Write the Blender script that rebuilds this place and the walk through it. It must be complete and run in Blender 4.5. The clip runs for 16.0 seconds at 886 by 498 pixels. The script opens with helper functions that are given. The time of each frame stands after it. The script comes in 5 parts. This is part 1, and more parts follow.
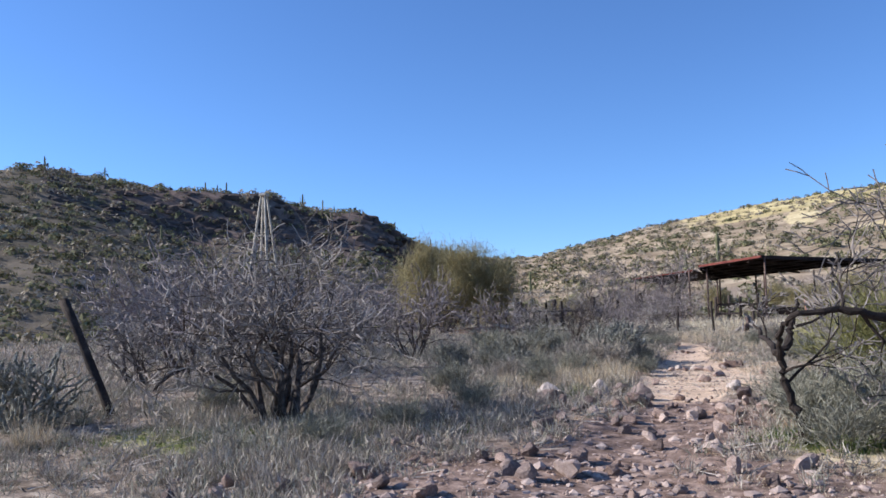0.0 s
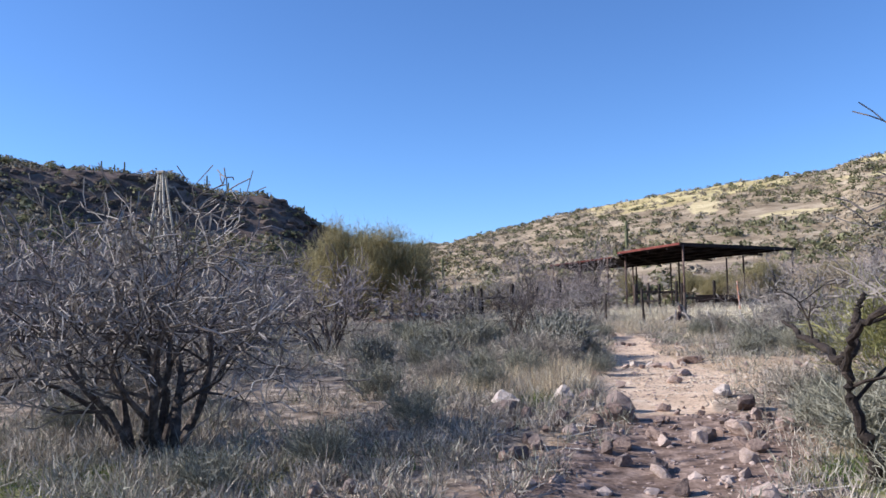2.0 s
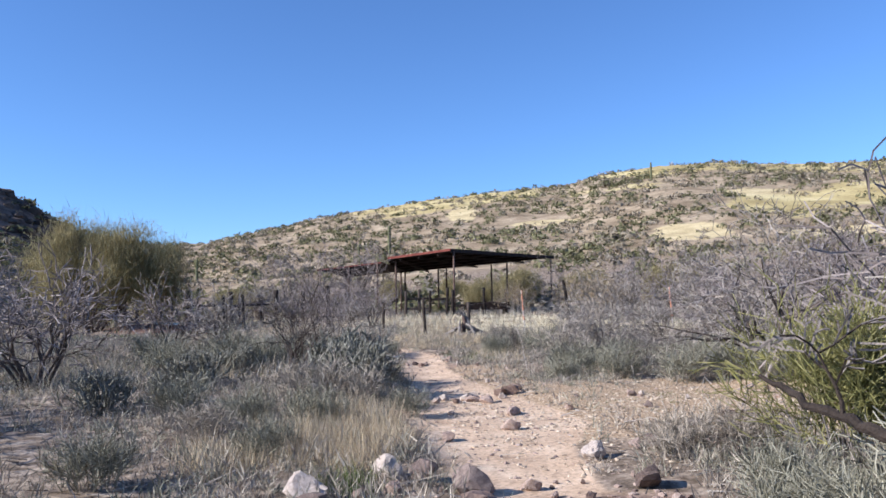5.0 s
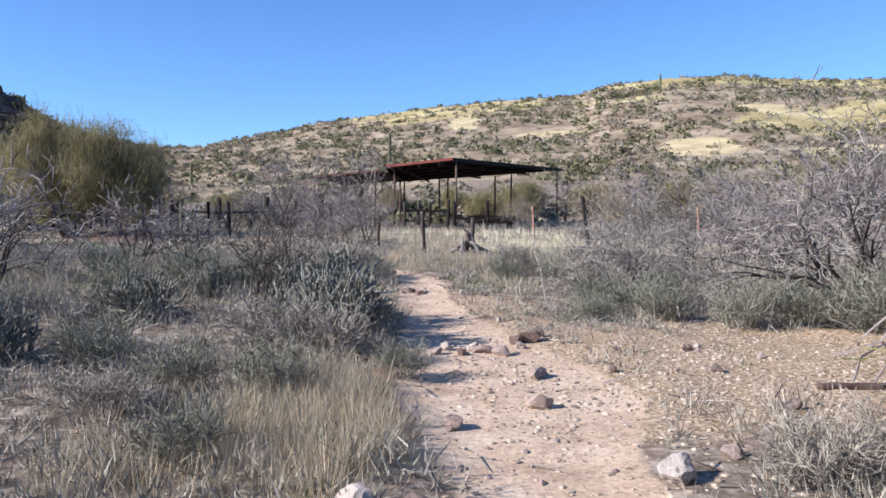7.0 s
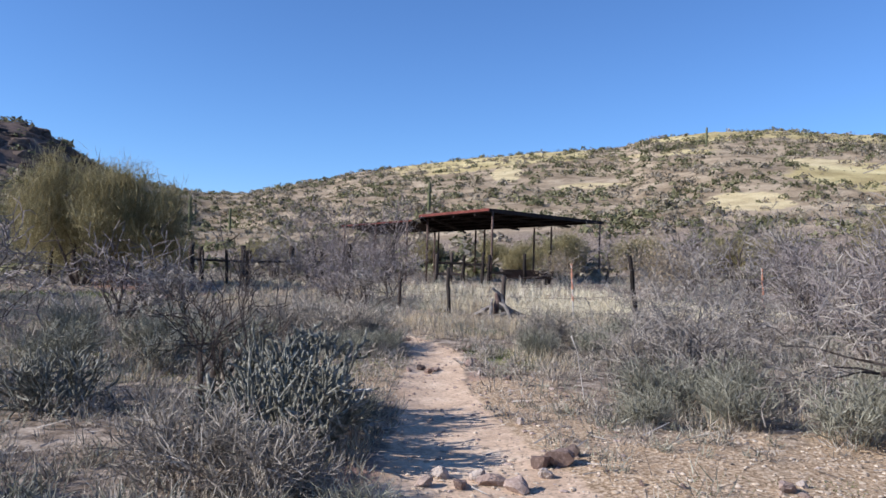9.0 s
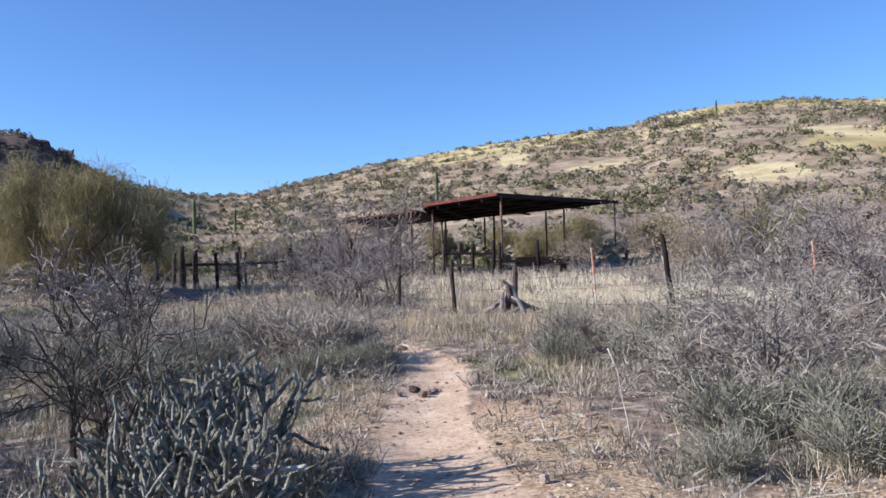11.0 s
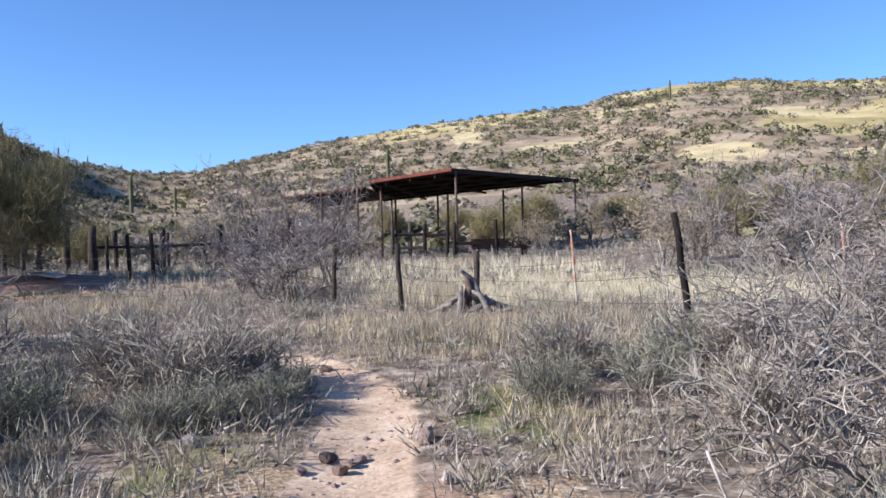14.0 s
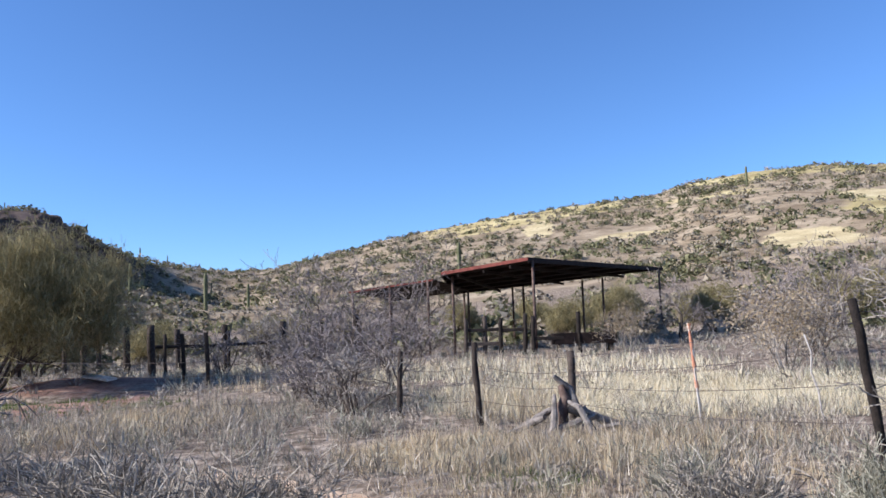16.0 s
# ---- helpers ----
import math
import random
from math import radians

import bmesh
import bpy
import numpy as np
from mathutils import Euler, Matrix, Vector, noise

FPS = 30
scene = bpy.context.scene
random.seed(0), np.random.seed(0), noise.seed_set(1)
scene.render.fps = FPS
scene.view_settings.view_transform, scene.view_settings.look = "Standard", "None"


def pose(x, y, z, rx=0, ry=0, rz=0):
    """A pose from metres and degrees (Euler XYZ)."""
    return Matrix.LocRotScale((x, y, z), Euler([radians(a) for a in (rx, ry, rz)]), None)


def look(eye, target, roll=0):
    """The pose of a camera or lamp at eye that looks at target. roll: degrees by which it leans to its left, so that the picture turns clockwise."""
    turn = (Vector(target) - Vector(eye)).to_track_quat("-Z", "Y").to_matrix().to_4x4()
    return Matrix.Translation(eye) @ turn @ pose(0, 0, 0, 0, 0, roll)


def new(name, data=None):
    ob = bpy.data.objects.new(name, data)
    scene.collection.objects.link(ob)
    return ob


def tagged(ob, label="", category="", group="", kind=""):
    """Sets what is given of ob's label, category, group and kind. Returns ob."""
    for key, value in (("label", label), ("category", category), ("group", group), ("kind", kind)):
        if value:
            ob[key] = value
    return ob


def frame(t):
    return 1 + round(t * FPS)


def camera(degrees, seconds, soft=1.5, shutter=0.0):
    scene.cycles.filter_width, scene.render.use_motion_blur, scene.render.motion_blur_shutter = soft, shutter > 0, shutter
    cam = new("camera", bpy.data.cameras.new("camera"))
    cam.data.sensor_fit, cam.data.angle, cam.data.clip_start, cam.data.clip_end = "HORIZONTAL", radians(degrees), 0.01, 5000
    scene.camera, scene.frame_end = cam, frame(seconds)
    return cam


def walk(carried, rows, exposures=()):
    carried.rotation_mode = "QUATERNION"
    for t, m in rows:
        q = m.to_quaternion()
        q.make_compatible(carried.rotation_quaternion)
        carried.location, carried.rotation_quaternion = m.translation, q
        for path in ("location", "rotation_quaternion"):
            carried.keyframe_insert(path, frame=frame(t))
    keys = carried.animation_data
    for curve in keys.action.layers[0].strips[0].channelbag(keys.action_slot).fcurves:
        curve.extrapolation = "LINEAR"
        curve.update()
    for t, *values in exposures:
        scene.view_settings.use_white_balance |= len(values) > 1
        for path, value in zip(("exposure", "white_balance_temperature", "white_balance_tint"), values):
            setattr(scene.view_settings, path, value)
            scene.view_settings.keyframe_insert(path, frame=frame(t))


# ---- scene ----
cam = camera(57.4, 16.0, 1.6)
PATH = [
    (0, (0.000, 0.000, 1.500), (-0.606, 1.897, 1.688), -1.01),
    (0.5, (-0.275, 0.489, 1.521), (-0.926, 2.374, 1.675), -2.48),
    (1, (-0.492, 0.994, 1.563), (-0.884, 2.949, 1.721), -2.69),
    (1.5, (-0.649, 1.512, 1.569), (-1.017, 3.467, 1.781), -1.71),
    (2, (-0.857, 2.009, 1.576), (-1.249, 3.965, 1.727), -0.99),
    (2.5, (-1.005, 2.477, 1.631), (-1.236, 4.458, 1.772), 0.55),
    (3, (-1.136, 2.879, 1.679), (-1.476, 4.841, 1.855), 0.79),
    (3.5, (-1.351, 3.247, 1.706), (-1.556, 5.228, 1.892), -5.66),
    (4, (-1.468, 3.655, 1.729), (-1.388, 5.647, 1.889), -1.62),
    (4.2, (-1.487, 3.854, 1.734), (-1.319, 5.842, 1.874), -1.43),
    (6.3, (-1.461, 6.364, 1.921), (-1.245, 8.345, 2.088), -0.54),
    (6.5, (-1.428, 6.590, 1.919), (-1.223, 8.575, 2.046), 0.26),
    (7, (-1.310, 7.155, 1.956), (-1.115, 9.144, 1.882), 0.47),
    (7.5, (-1.150, 7.708, 1.981), (-0.810, 9.672, 1.819), -2.15),
    (8, (-0.967, 8.259, 2.006), (-0.712, 10.239, 1.877), -1.34),
    (8.5, (-0.895, 8.861, 2.090), (-0.711, 10.852, 2.118), 1.07),
    (9, (-0.771, 9.425, 2.136), (-0.679, 11.422, 2.183), 1.68),
    (9.2, (-0.713, 9.652, 2.150), (-0.793, 11.650, 2.177), 0.62),
    (11.3, (-0.389, 12.057, 2.187), (-0.308, 14.055, 2.210), -1.31),
    (11.5, (-0.356, 12.285, 2.194), (-0.301, 14.282, 2.294), -0.21),
    (12, (-0.294, 12.857, 2.218), (-0.481, 14.842, 2.379), -1.86),
    (12.5, (-0.243, 13.399, 2.230), (-0.358, 15.394, 2.326), 0.22),
    (13, (-0.194, 13.935, 2.239), (-0.342, 15.927, 2.348), -0.67),
    (13.5, (-0.207, 14.468, 2.243), (-0.126, 16.463, 2.374), -0.92),
    (14, (-0.186, 15.000, 2.244), (-0.009, 16.992, 2.215), -1.43),
    (14.5, (-0.144, 15.516, 2.289), (-0.059, 17.513, 2.239), -1.82),
    (15, (-0.190, 16.069, 2.302), (-0.072, 18.065, 2.293), -2.42),
    (15.5, (-0.176, 16.630, 2.292), (-0.148, 18.627, 2.404), -2.91),
    (16, (-0.174, 17.243, 2.302), (-0.166, 19.232, 2.509), -2.11),
]
walk(cam, [(t, look(eye, target, roll)) for t, eye, target, roll in PATH], [(0, 0.70, 5950, 14), (4, 0.74, 5950, 14), (6.5, 0.74, 5900, 14), (7.6, 0.74, 5900, 14), (8.4, 0.54, 5900, 14), (9.2, 0.51, 5900, 14), (11.5, 0.68, 5950, 14), (16, 0.74, 5950, 14)])

# world and sun
SUN_AZ, SUN_EL = 258.0, 29.0
world = bpy.data.worlds.new("world")
scene.world = world
world.use_nodes = True
wn = world.node_tree.nodes
sky = wn.new("ShaderNodeTexSky")
sky.sky_type = "NISHITA"
sky.sun_disc = False
sky.sun_elevation = radians(SUN_EL)
sky.sun_rotation = radians(SUN_AZ)
sky.altitude = 1200.0
sky.air_density = 1.0
sky.dust_density = 0.0
sky.ozone_density = 7.5
wn["Background"].inputs[1].default_value = 0.111
world.node_tree.links.new(sky.outputs[0], wn["Background"].inputs[0])
sun_data = bpy.data.lights.new("sun", "SUN")
sun_data.energy = 5.0
sun_data.angle = radians(0.5)
sun_data.color = (1.0, 0.93, 0.82)
sun = new("sun", sun_data)
to_sun = Vector((math.sin(radians(SUN_AZ)) * math.cos(radians(SUN_EL)), math.cos(radians(SUN_AZ)) * math.cos(radians(SUN_EL)), math.sin(radians(SUN_EL))))
sun.matrix_world = look(to_sun * 100, (0, 0, 0))


# ---- materials ----
def material(name, colors, scale=8.0, rough=0.9, fine=60.0, bump=0.3, metal=0.0, island=0.0, per_object=0.0, spec=0.2, translucent=0.0):
    """A rough natural surface: a ramp of colours over coarse noise, fine grain, bump, and variation per island or object."""
    m = bpy.data.materials.new(name)
    m.use_nodes = True
    n, l = m.node_tree.nodes, m.node_tree.links
    b = n["Principled BSDF"]
    b.inputs["Roughness"].default_value = rough
    b.inputs["Metallic"].default_value = metal
    b.inputs["Specular IOR Level"].default_value = spec
    tc = n.new("ShaderNodeTexCoord")
    n1 = n.new("ShaderNodeTexNoise")
    n1.inputs["Scale"].default_value = scale
    n1.inputs["Detail"].default_value = 6.0
    n1.inputs["Roughness"].default_value = 0.65
    l.new(tc.outputs["Object"], n1.inputs["Vector"])
    fac = n1.outputs["Fac"]
    for amount, kind in ((island, "geo"), (per_object, "obj")):
        if amount:
            src = n.new("ShaderNodeNewGeometry").outputs["Random Per Island"] if kind == "geo" else n.new("ShaderNodeObjectInfo").outputs["Random"]
            mx = n.new("ShaderNodeMix")
            mx.inputs[0].default_value = amount
            l.new(fac, mx.inputs[2])
            l.new(src, mx.inputs[3])
            fac = mx.outputs[0]
    ramp = n.new("ShaderNodeValToRGB")
    e = ramp.color_ramp.elements
    lo, hi = (0.1, 0.9) if island > 0.4 else (0.33, 0.67)
    while len(e) < len(colors):
        e.new(0.5)
    for i, c in enumerate(colors):
        e[i].position = lo + (hi - lo) * i / max(1, len(colors) - 1)
        e[i].color = (*c, 1)
    l.new(fac, ramp.inputs[0])
    n2 = n.new("ShaderNodeTexNoise")
    n2.inputs["Scale"].default_value = fine
    n2.inputs["Detail"].default_value = 4.0
    l.new(tc.outputs["Object"], n2.inputs["Vector"])
    grain = n.new("ShaderNodeMix")
    grain.data_type, grain.blend_type = "RGBA", "OVERLAY"
    grain.inputs[0].default_value = 0.45
    l.new(ramp.outputs[0], grain.inputs[6])
    l.new(n2.outputs["Fac"], grain.inputs[7])
    l.new(grain.outputs[2], b.inputs["Base Color"])
    if bump:
        bp = n.new("ShaderNodeBump")
        bp.inputs["Strength"].default_value = bump
        bp.inputs["Distance"].default_value = 0.02
        l.new(n2.outputs["Fac"], bp.inputs["Height"])
        l.new(bp.outputs[0], b.inputs["Normal"])
    if translucent:
        tr = n.new("ShaderNodeBsdfTranslucent")
        l.new(grain.outputs[2], tr.inputs[0])
        mixs = n.new("ShaderNodeMixShader")
        mixs.inputs[0].default_value = translucent
        l.new(b.outputs[0], mixs.inputs[1])
        l.new(tr.outputs[0], mixs.inputs[2])
        l.new(mixs.outputs[0], n["Material Output"].inputs[0])
    return m


M_BARK = material("dark_bark", [(0.035, 0.027, 0.022), (0.085, 0.066, 0.055), (0.16, 0.135, 0.115)], 14, fine=90, bump=0.5)
M_BARK_GREY = material("grey_bark", [(0.10, 0.085, 0.075), (0.20, 0.175, 0.155), (0.30, 0.265, 0.24)], 14, fine=90, bump=0.5)
M_TWIG = material("grey_twig", [(0.07, 0.057, 0.046), (0.25, 0.22, 0.19), (0.49, 0.445, 0.395)], 5, fine=70, bump=0, island=0.5)
M_TWIG_MAUVE = material("mauve_twig", [(0.065, 0.052, 0.046), (0.215, 0.182, 0.17), (0.43, 0.38, 0.355)], 4, fine=70, bump=0, island=0.5)
M_BLEACHED = material("bleached_wood", [(0.30, 0.27, 0.24), (0.46, 0.42, 0.38), (0.58, 0.54, 0.48)], 10, fine=80, bump=0.4)
M_SCRUB = material("grey_scrub", [(0.08, 0.066, 0.05), (0.31, 0.27, 0.222), (0.62, 0.555, 0.465)], 4.0, fine=20, bump=0, island=0.55, translucent=0.15)
M_SCRUB_GREEN = material("sage_scrub", [(0.08, 0.078, 0.052), (0.255, 0.245, 0.185), (0.49, 0.47, 0.38)], 4.0, fine=20, bump=0, island=0.55, translucent=0.15)
M_STRAW = material("straw_grass", [(0.22, 0.17, 0.11), (0.48, 0.39, 0.265), (0.72, 0.62, 0.46)], 4.0, fine=20, bump=0, island=0.6, translucent=0.2)
M_STRAW_PALE = material("pale_straw", [(0.44, 0.38, 0.255), (0.65, 0.58, 0.42), (0.80, 0.74, 0.57)], 0.9, fine=20, bump=0, island=0.6, translucent=0.2)
M_GREEN = material("green_grass", [(0.045, 0.075, 0.018), (0.09, 0.13, 0.035), (0.16, 0.20, 0.06)], 0.9, fine=20, bump=0, island=0.6, translucent=0.25)
M_LEAF_PALO = material("palo_verde_foliage", [(0.105, 0.094, 0.042), (0.275, 0.236, 0.12), (0.48, 0.412, 0.235)], 0.8, fine=20, bump=0, island=0.55, translucent=0.3)
M_LEAF_BRIGHT = material("bright_green_twig", [(0.10, 0.105, 0.035), (0.23, 0.22, 0.08), (0.40, 0.37, 0.17)], 1.5, fine=20, bump=0, island=0.6, translucent=0.2)
M_LEAF_TAN = material("tan_leaves", [(0.19, 0.14, 0.085), (0.34, 0.265, 0.17), (0.49, 0.40, 0.275)], 1.5, fine=20, bump=0, island=0.6, translucent=0.2)
M_HILL_GREEN = material("hill_brush", [(0.075, 0.075, 0.038), (0.145, 0.142, 0.072), (0.25, 0.24, 0.135)], 0.06, fine=2, bump=0, island=0.4, translucent=0.25)
M_HILL_GREY = material("dry_hill_brush", [(0.15, 0.128, 0.09), (0.25, 0.212, 0.155), (0.36, 0.315, 0.24)], 0.06, fine=2, bump=0, island=0.4, translucent=0.2)
M_CHOLLA = material("cholla_skin", [(0.085, 0.082, 0.062), (0.215, 0.207, 0.165), (0.45, 0.432, 0.362)], 18, fine=120, bump=0.8)
M_SAGUARO = material("saguaro_skin", [(0.08, 0.085, 0.045), (0.14, 0.145, 0.08), (0.20, 0.195, 0.12)], 2, fine=30, bump=0.4)
M_ROCK = material("pinkish_rock", [(0.22, 0.152, 0.122), (0.38, 0.278, 0.228), (0.53, 0.415, 0.35)], 5, fine=45, bump=0.7, per_object=0.35)
M_ROCK_PALE = material("pale_rock", [(0.36, 0.295, 0.25), (0.49, 0.415, 0.36), (0.58, 0.51, 0.455)], 5, fine=45, bump=0.6)
M_ROCK_DARK = material("dark_volcanic_rock", [(0.11, 0.08, 0.07), (0.20, 0.15, 0.13), (0.31, 0.245, 0.215)], 5, fine=45, bump=0.7, per_object=0.3)
M_CHIP = material("stone_chips", [(0.20, 0.15, 0.105), (0.39, 0.31, 0.23), (0.62, 0.53, 0.42)], 3, fine=45, bump=0.3, island=0.6)
M_PEBBLE = material("pebbles", [(0.17, 0.118, 0.096), (0.31, 0.235, 0.198), (0.48, 0.385, 0.33)], 3, fine=45, bump=0.3, island=0.6)
M_CLIFF = material("cliff_rock", [(0.035, 0.028, 0.024), (0.075, 0.056, 0.047), (0.15, 0.108, 0.085)], 0.25, fine=3, bump=0.9)
M_POST = material("weathered_post", [(0.018, 0.014, 0.012), (0.042, 0.032, 0.026), (0.09, 0.07, 0.058)], 9, fine=70, bump=0.6, per_object=0.3)
M_RUST = material("rusted_red_sheet", [(0.10, 0.028, 0.022), (0.18, 0.05, 0.038), (0.26, 0.085, 0.06)], 3, rough=0.75, fine=25, bump=0.2, per_object=0.25)
# rusted steel taken near black: shade under the roofs is in its colour
M_SHADED_SHEET = material("shaded_rusted_steel", [(0.009, 0.006, 0.005), (0.018, 0.011, 0.009), (0.035, 0.022, 0.018)], 3, rough=0.8, fine=25, bump=0.2)
M_PIPE = material("rusty_pipe", [(0.05, 0.03, 0.024), (0.11, 0.07, 0.055), (0.19, 0.14, 0.115)], 6, rough=0.7, fine=60, bump=0.2)
M_WIRE = material("rusty_wire", [(0.12, 0.09, 0.075), (0.2, 0.165, 0.145)], 20, rough=0.6, fine=90, bump=0, metal=0.5)
M_ORANGE = material("orange_flagging", [(0.36, 0.14, 0.08), (0.50, 0.23, 0.14), (0.56, 0.35, 0.26)], 12, rough=0.7, fine=50, bump=0.3)
M_BOARD = material("bare_board", [(0.45, 0.39, 0.31), (0.58, 0.52, 0.43), (0.66, 0.60, 0.51)], 4, fine=50, bump=0.3)
M_STEEL = material("galvanised_steel", [(0.30, 0.27, 0.22), (0.42, 0.38, 0.31), (0.52, 0.47, 0.39)], 3, rough=0.6, fine=30, bump=0.1)


def ground_material():
    m = bpy.data.materials.new("desert_ground")
    m.use_nodes = True
    n, l = m.node_tree.nodes, m.node_tree.links
    b = n["Principled BSDF"]
    b.inputs["Roughness"].default_value = 0.95
    b.inputs["Specular IOR Level"].default_value = 0.1
    tc = n.new("ShaderNodeTexCoord")

    def tex(scale, detail=6.0):
        t = n.new("ShaderNodeTexNoise")
        t.inputs["Scale"].default_value = scale
        t.inputs["Detail"].default_value = detail
        t.inputs["Roughness"].default_value = 0.65
        l.new(tc.outputs["Object"], t.inputs["Vector"])
        return t.outputs["Fac"]

    def ramp(fac, colors, lo=0.35, hi=0.65):
        r = n.new("ShaderNodeValToRGB")
        e = r.color_ramp.elements
        while len(e) < len(colors):
            e.new(0.5)
        for i, c in enumerate(colors):
            e[i].position = lo + (hi - lo) * i / (len(colors) - 1)
            e[i].color = (*c, 1) if len(c) == 3 else c
        l.new(fac, r.inputs[0])
        return r.outputs[0]

    def mix(fac, a, c):
        x = n.new("ShaderNodeMix")
        x.data_type = "RGBA"
        l.new(fac, x.inputs[0])
        l.new(a, x.inputs[6])
        l.new(c, x.inputs[7])
        return x.outputs[2]

    def mask(name, wobble, lo, hi, amount=0.55):
        """A stored mask whose border is broken up by noise."""
        a = n.new("ShaderNodeAttribute")
        a.attribute_name = name
        s = n.new("ShaderNodeMath")
        s.operation = "MULTIPLY_ADD"
        l.new(wobble, s.inputs[0])
        s.inputs[1].default_value = amount
        l.new(a.outputs["Fac"], s.inputs[2])
        r = n.new("ShaderNodeMapRange")
        r.interpolation_type = "SMOOTHSTEP"
        r.inputs["From Min"].default_value = lo + amount * 0.5
        r.inputs["From Max"].default_value = hi + amount * 0.5
        l.new(s.outputs[0], r.inputs["Value"])
        return r.outputs[0]

    litter = ramp(tex(5.0), [(0.085, 0.064, 0.046), (0.19, 0.148, 0.112), (0.37, 0.305, 0.24)])
    dirt = ramp(tex(2.2), [(0.33, 0.232, 0.157), (0.455, 0.334, 0.234), (0.565, 0.435, 0.318)], 0.3, 0.7)
    gravel = ramp(tex(30.0, 3), [(0.16, 0.107, 0.062), (0.32, 0.228, 0.142), (0.53, 0.42, 0.305)])
    green = ramp(tex(5.0), [(0.09, 0.105, 0.035), (0.17, 0.17, 0.07), (0.26, 0.225, 0.13)])
    hill = ramp(tex(0.16), [(0.15, 0.112, 0.072), (0.255, 0.198, 0.132), (0.37, 0.30, 0.21)])
    # left hill's dark soil, with the slope's shade put into its colour
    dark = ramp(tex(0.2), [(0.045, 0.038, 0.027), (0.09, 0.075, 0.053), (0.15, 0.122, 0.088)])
    ochre = ramp(tex(0.09), [(0.27, 0.215, 0.10), (0.38, 0.31, 0.15), (0.50, 0.425, 0.235)])
    pale = ramp(tex(0.3), [(0.34, 0.27, 0.15), (0.44, 0.36, 0.205), (0.52, 0.44, 0.265)])
    cliff = ramp(tex(0.35), [(0.055, 0.04, 0.035), (0.115, 0.085, 0.07), (0.20, 0.145, 0.115)])
    straw = ramp(tex(1.5), [(0.26, 0.205, 0.125), (0.40, 0.325, 0.205), (0.52, 0.44, 0.295)])
    red = ramp(tex(2.0), [(0.17, 0.095, 0.07), (0.26, 0.155, 0.115), (0.34, 0.225, 0.175)])
    wash = ramp(tex(6.0), [(0.08, 0.053, 0.04), (0.165, 0.115, 0.09), (0.29, 0.212, 0.168)])
    fine = tex(1.7)
    col = mix(mask("hill", tex(0.05), 0.3, 0.6), litter, hill)
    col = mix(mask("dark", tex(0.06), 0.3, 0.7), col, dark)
    col = mix(mask("ochre", tex(0.12), 0.35, 0.5, 0.9), col, ochre)
    col = mix(mask("pale", tex(0.25), 0.4, 0.52, 0.9), col, pale)
    col = mix(mask("cliff", tex(0.08), 0.35, 0.55), col, cliff)
    col = mix(mask("straw", fine, 0.35, 0.6), col, straw)
    col = mix(mask("green", fine, 0.35, 0.7, 0.9), col, green)
    col = mix(mask("red", fine, 0.35, 0.6), col, red)
    col = mix(mask("gravel", fine, 0.35, 0.6, 0.8), col, gravel)
    col = mix(mask("path", tex(2.6), 0.38, 0.56, 0.5), col, dirt)
    col = mix(mask("wash", fine, 0.35, 0.6, 0.6), col, wash)
    grit = n.new("ShaderNodeTexVoronoi")
    grit.inputs["Scale"].default_value = 38.0
    l.new(tc.outputs["Object"], grit.inputs["Vector"])
    g2 = n.new("ShaderNodeMix")
    g2.data_type, g2.blend_type = "RGBA", "OVERLAY"
    g2.inputs[0].default_value = 0.35
    l.new(col, g2.inputs[6])
    l.new(grit.outputs["Color"], g2.inputs[7])
    hs = n.new("ShaderNodeHueSaturation")
    hs.inputs["Saturation"].default_value = 0.0
    l.new(grit.outputs["Color"], hs.inputs["Color"])
    l.new(hs.outputs[0], g2.inputs[7])
    l.new(g2.outputs[2], b.inputs["Base Color"])
    bp = n.new("ShaderNodeBump")
    bp.inputs["Strength"].default_value = 0.4
    bp.inputs["Distance"].default_value = 0.02
    l.new(tex(22.0, 8), bp.inputs["Height"])
    bp2 = n.new("ShaderNodeBump")
    bp2.inputs["Strength"].default_value = 0.2
    bp2.inputs["Distance"].default_value = 0.3
    l.new(tex(0.7, 8), bp2.inputs["Height"])
    l.new(bp.outputs[0], bp2.inputs["Normal"])
    l.new(bp2.outputs[0], b.inputs["Normal"])
    return m


M_GROUND = ground_material()


# ---- the lie of the land ----
def lattice(ix, iy, seed):
    h = (ix * 374761393 + iy * 668265263 + seed * 1274126177) & 0x7FFFFFFF
    h = ((h ^ (h >> 13)) * 1103515245 + 12345) & 0x7FFFFFFF
    return ((h ^ (h >> 16)) & 0xFFFF) / 65535.0


def value_noise(x, y, seed=0, octaves=4):
    """Smooth noise of unit scale, about -1 to 1."""
    x, y = np.asarray(x, float), np.asarray(y, float)
    total, amp, norm = 0.0, 1.0, 0.0
    for o in range(octaves):
        xs, ys = x * 2.0 ** o + 17.3 * o, y * 2.0 ** o - 9.1 * o
        ix, iy = np.floor(xs).astype(np.int64), np.floor(ys).astype(np.int64)
        fx, fy = xs - ix, ys - iy
        fx, fy = fx * fx * (3 - 2 * fx), fy * fy * (3 - 2 * fy)
        a, b2 = lattice(ix, iy, seed + o), lattice(ix + 1, iy, seed + o)
        c, d = lattice(ix, iy + 1, seed + o), lattice(ix + 1, iy + 1, seed + o)
        total = total + amp * ((a * (1 - fx) + b2 * fx) * (1 - fy) + (c * (1 - fx) + d * fx) * fy - 0.5) * 2
        norm += amp
        amp *= 0.5
    return total / norm


def smooth(x, a, b2):
    t = np.clip((np.asarray(x, float) - a) / (b2 - a), 0, 1)
    return t * t * (3 - 2 * t)


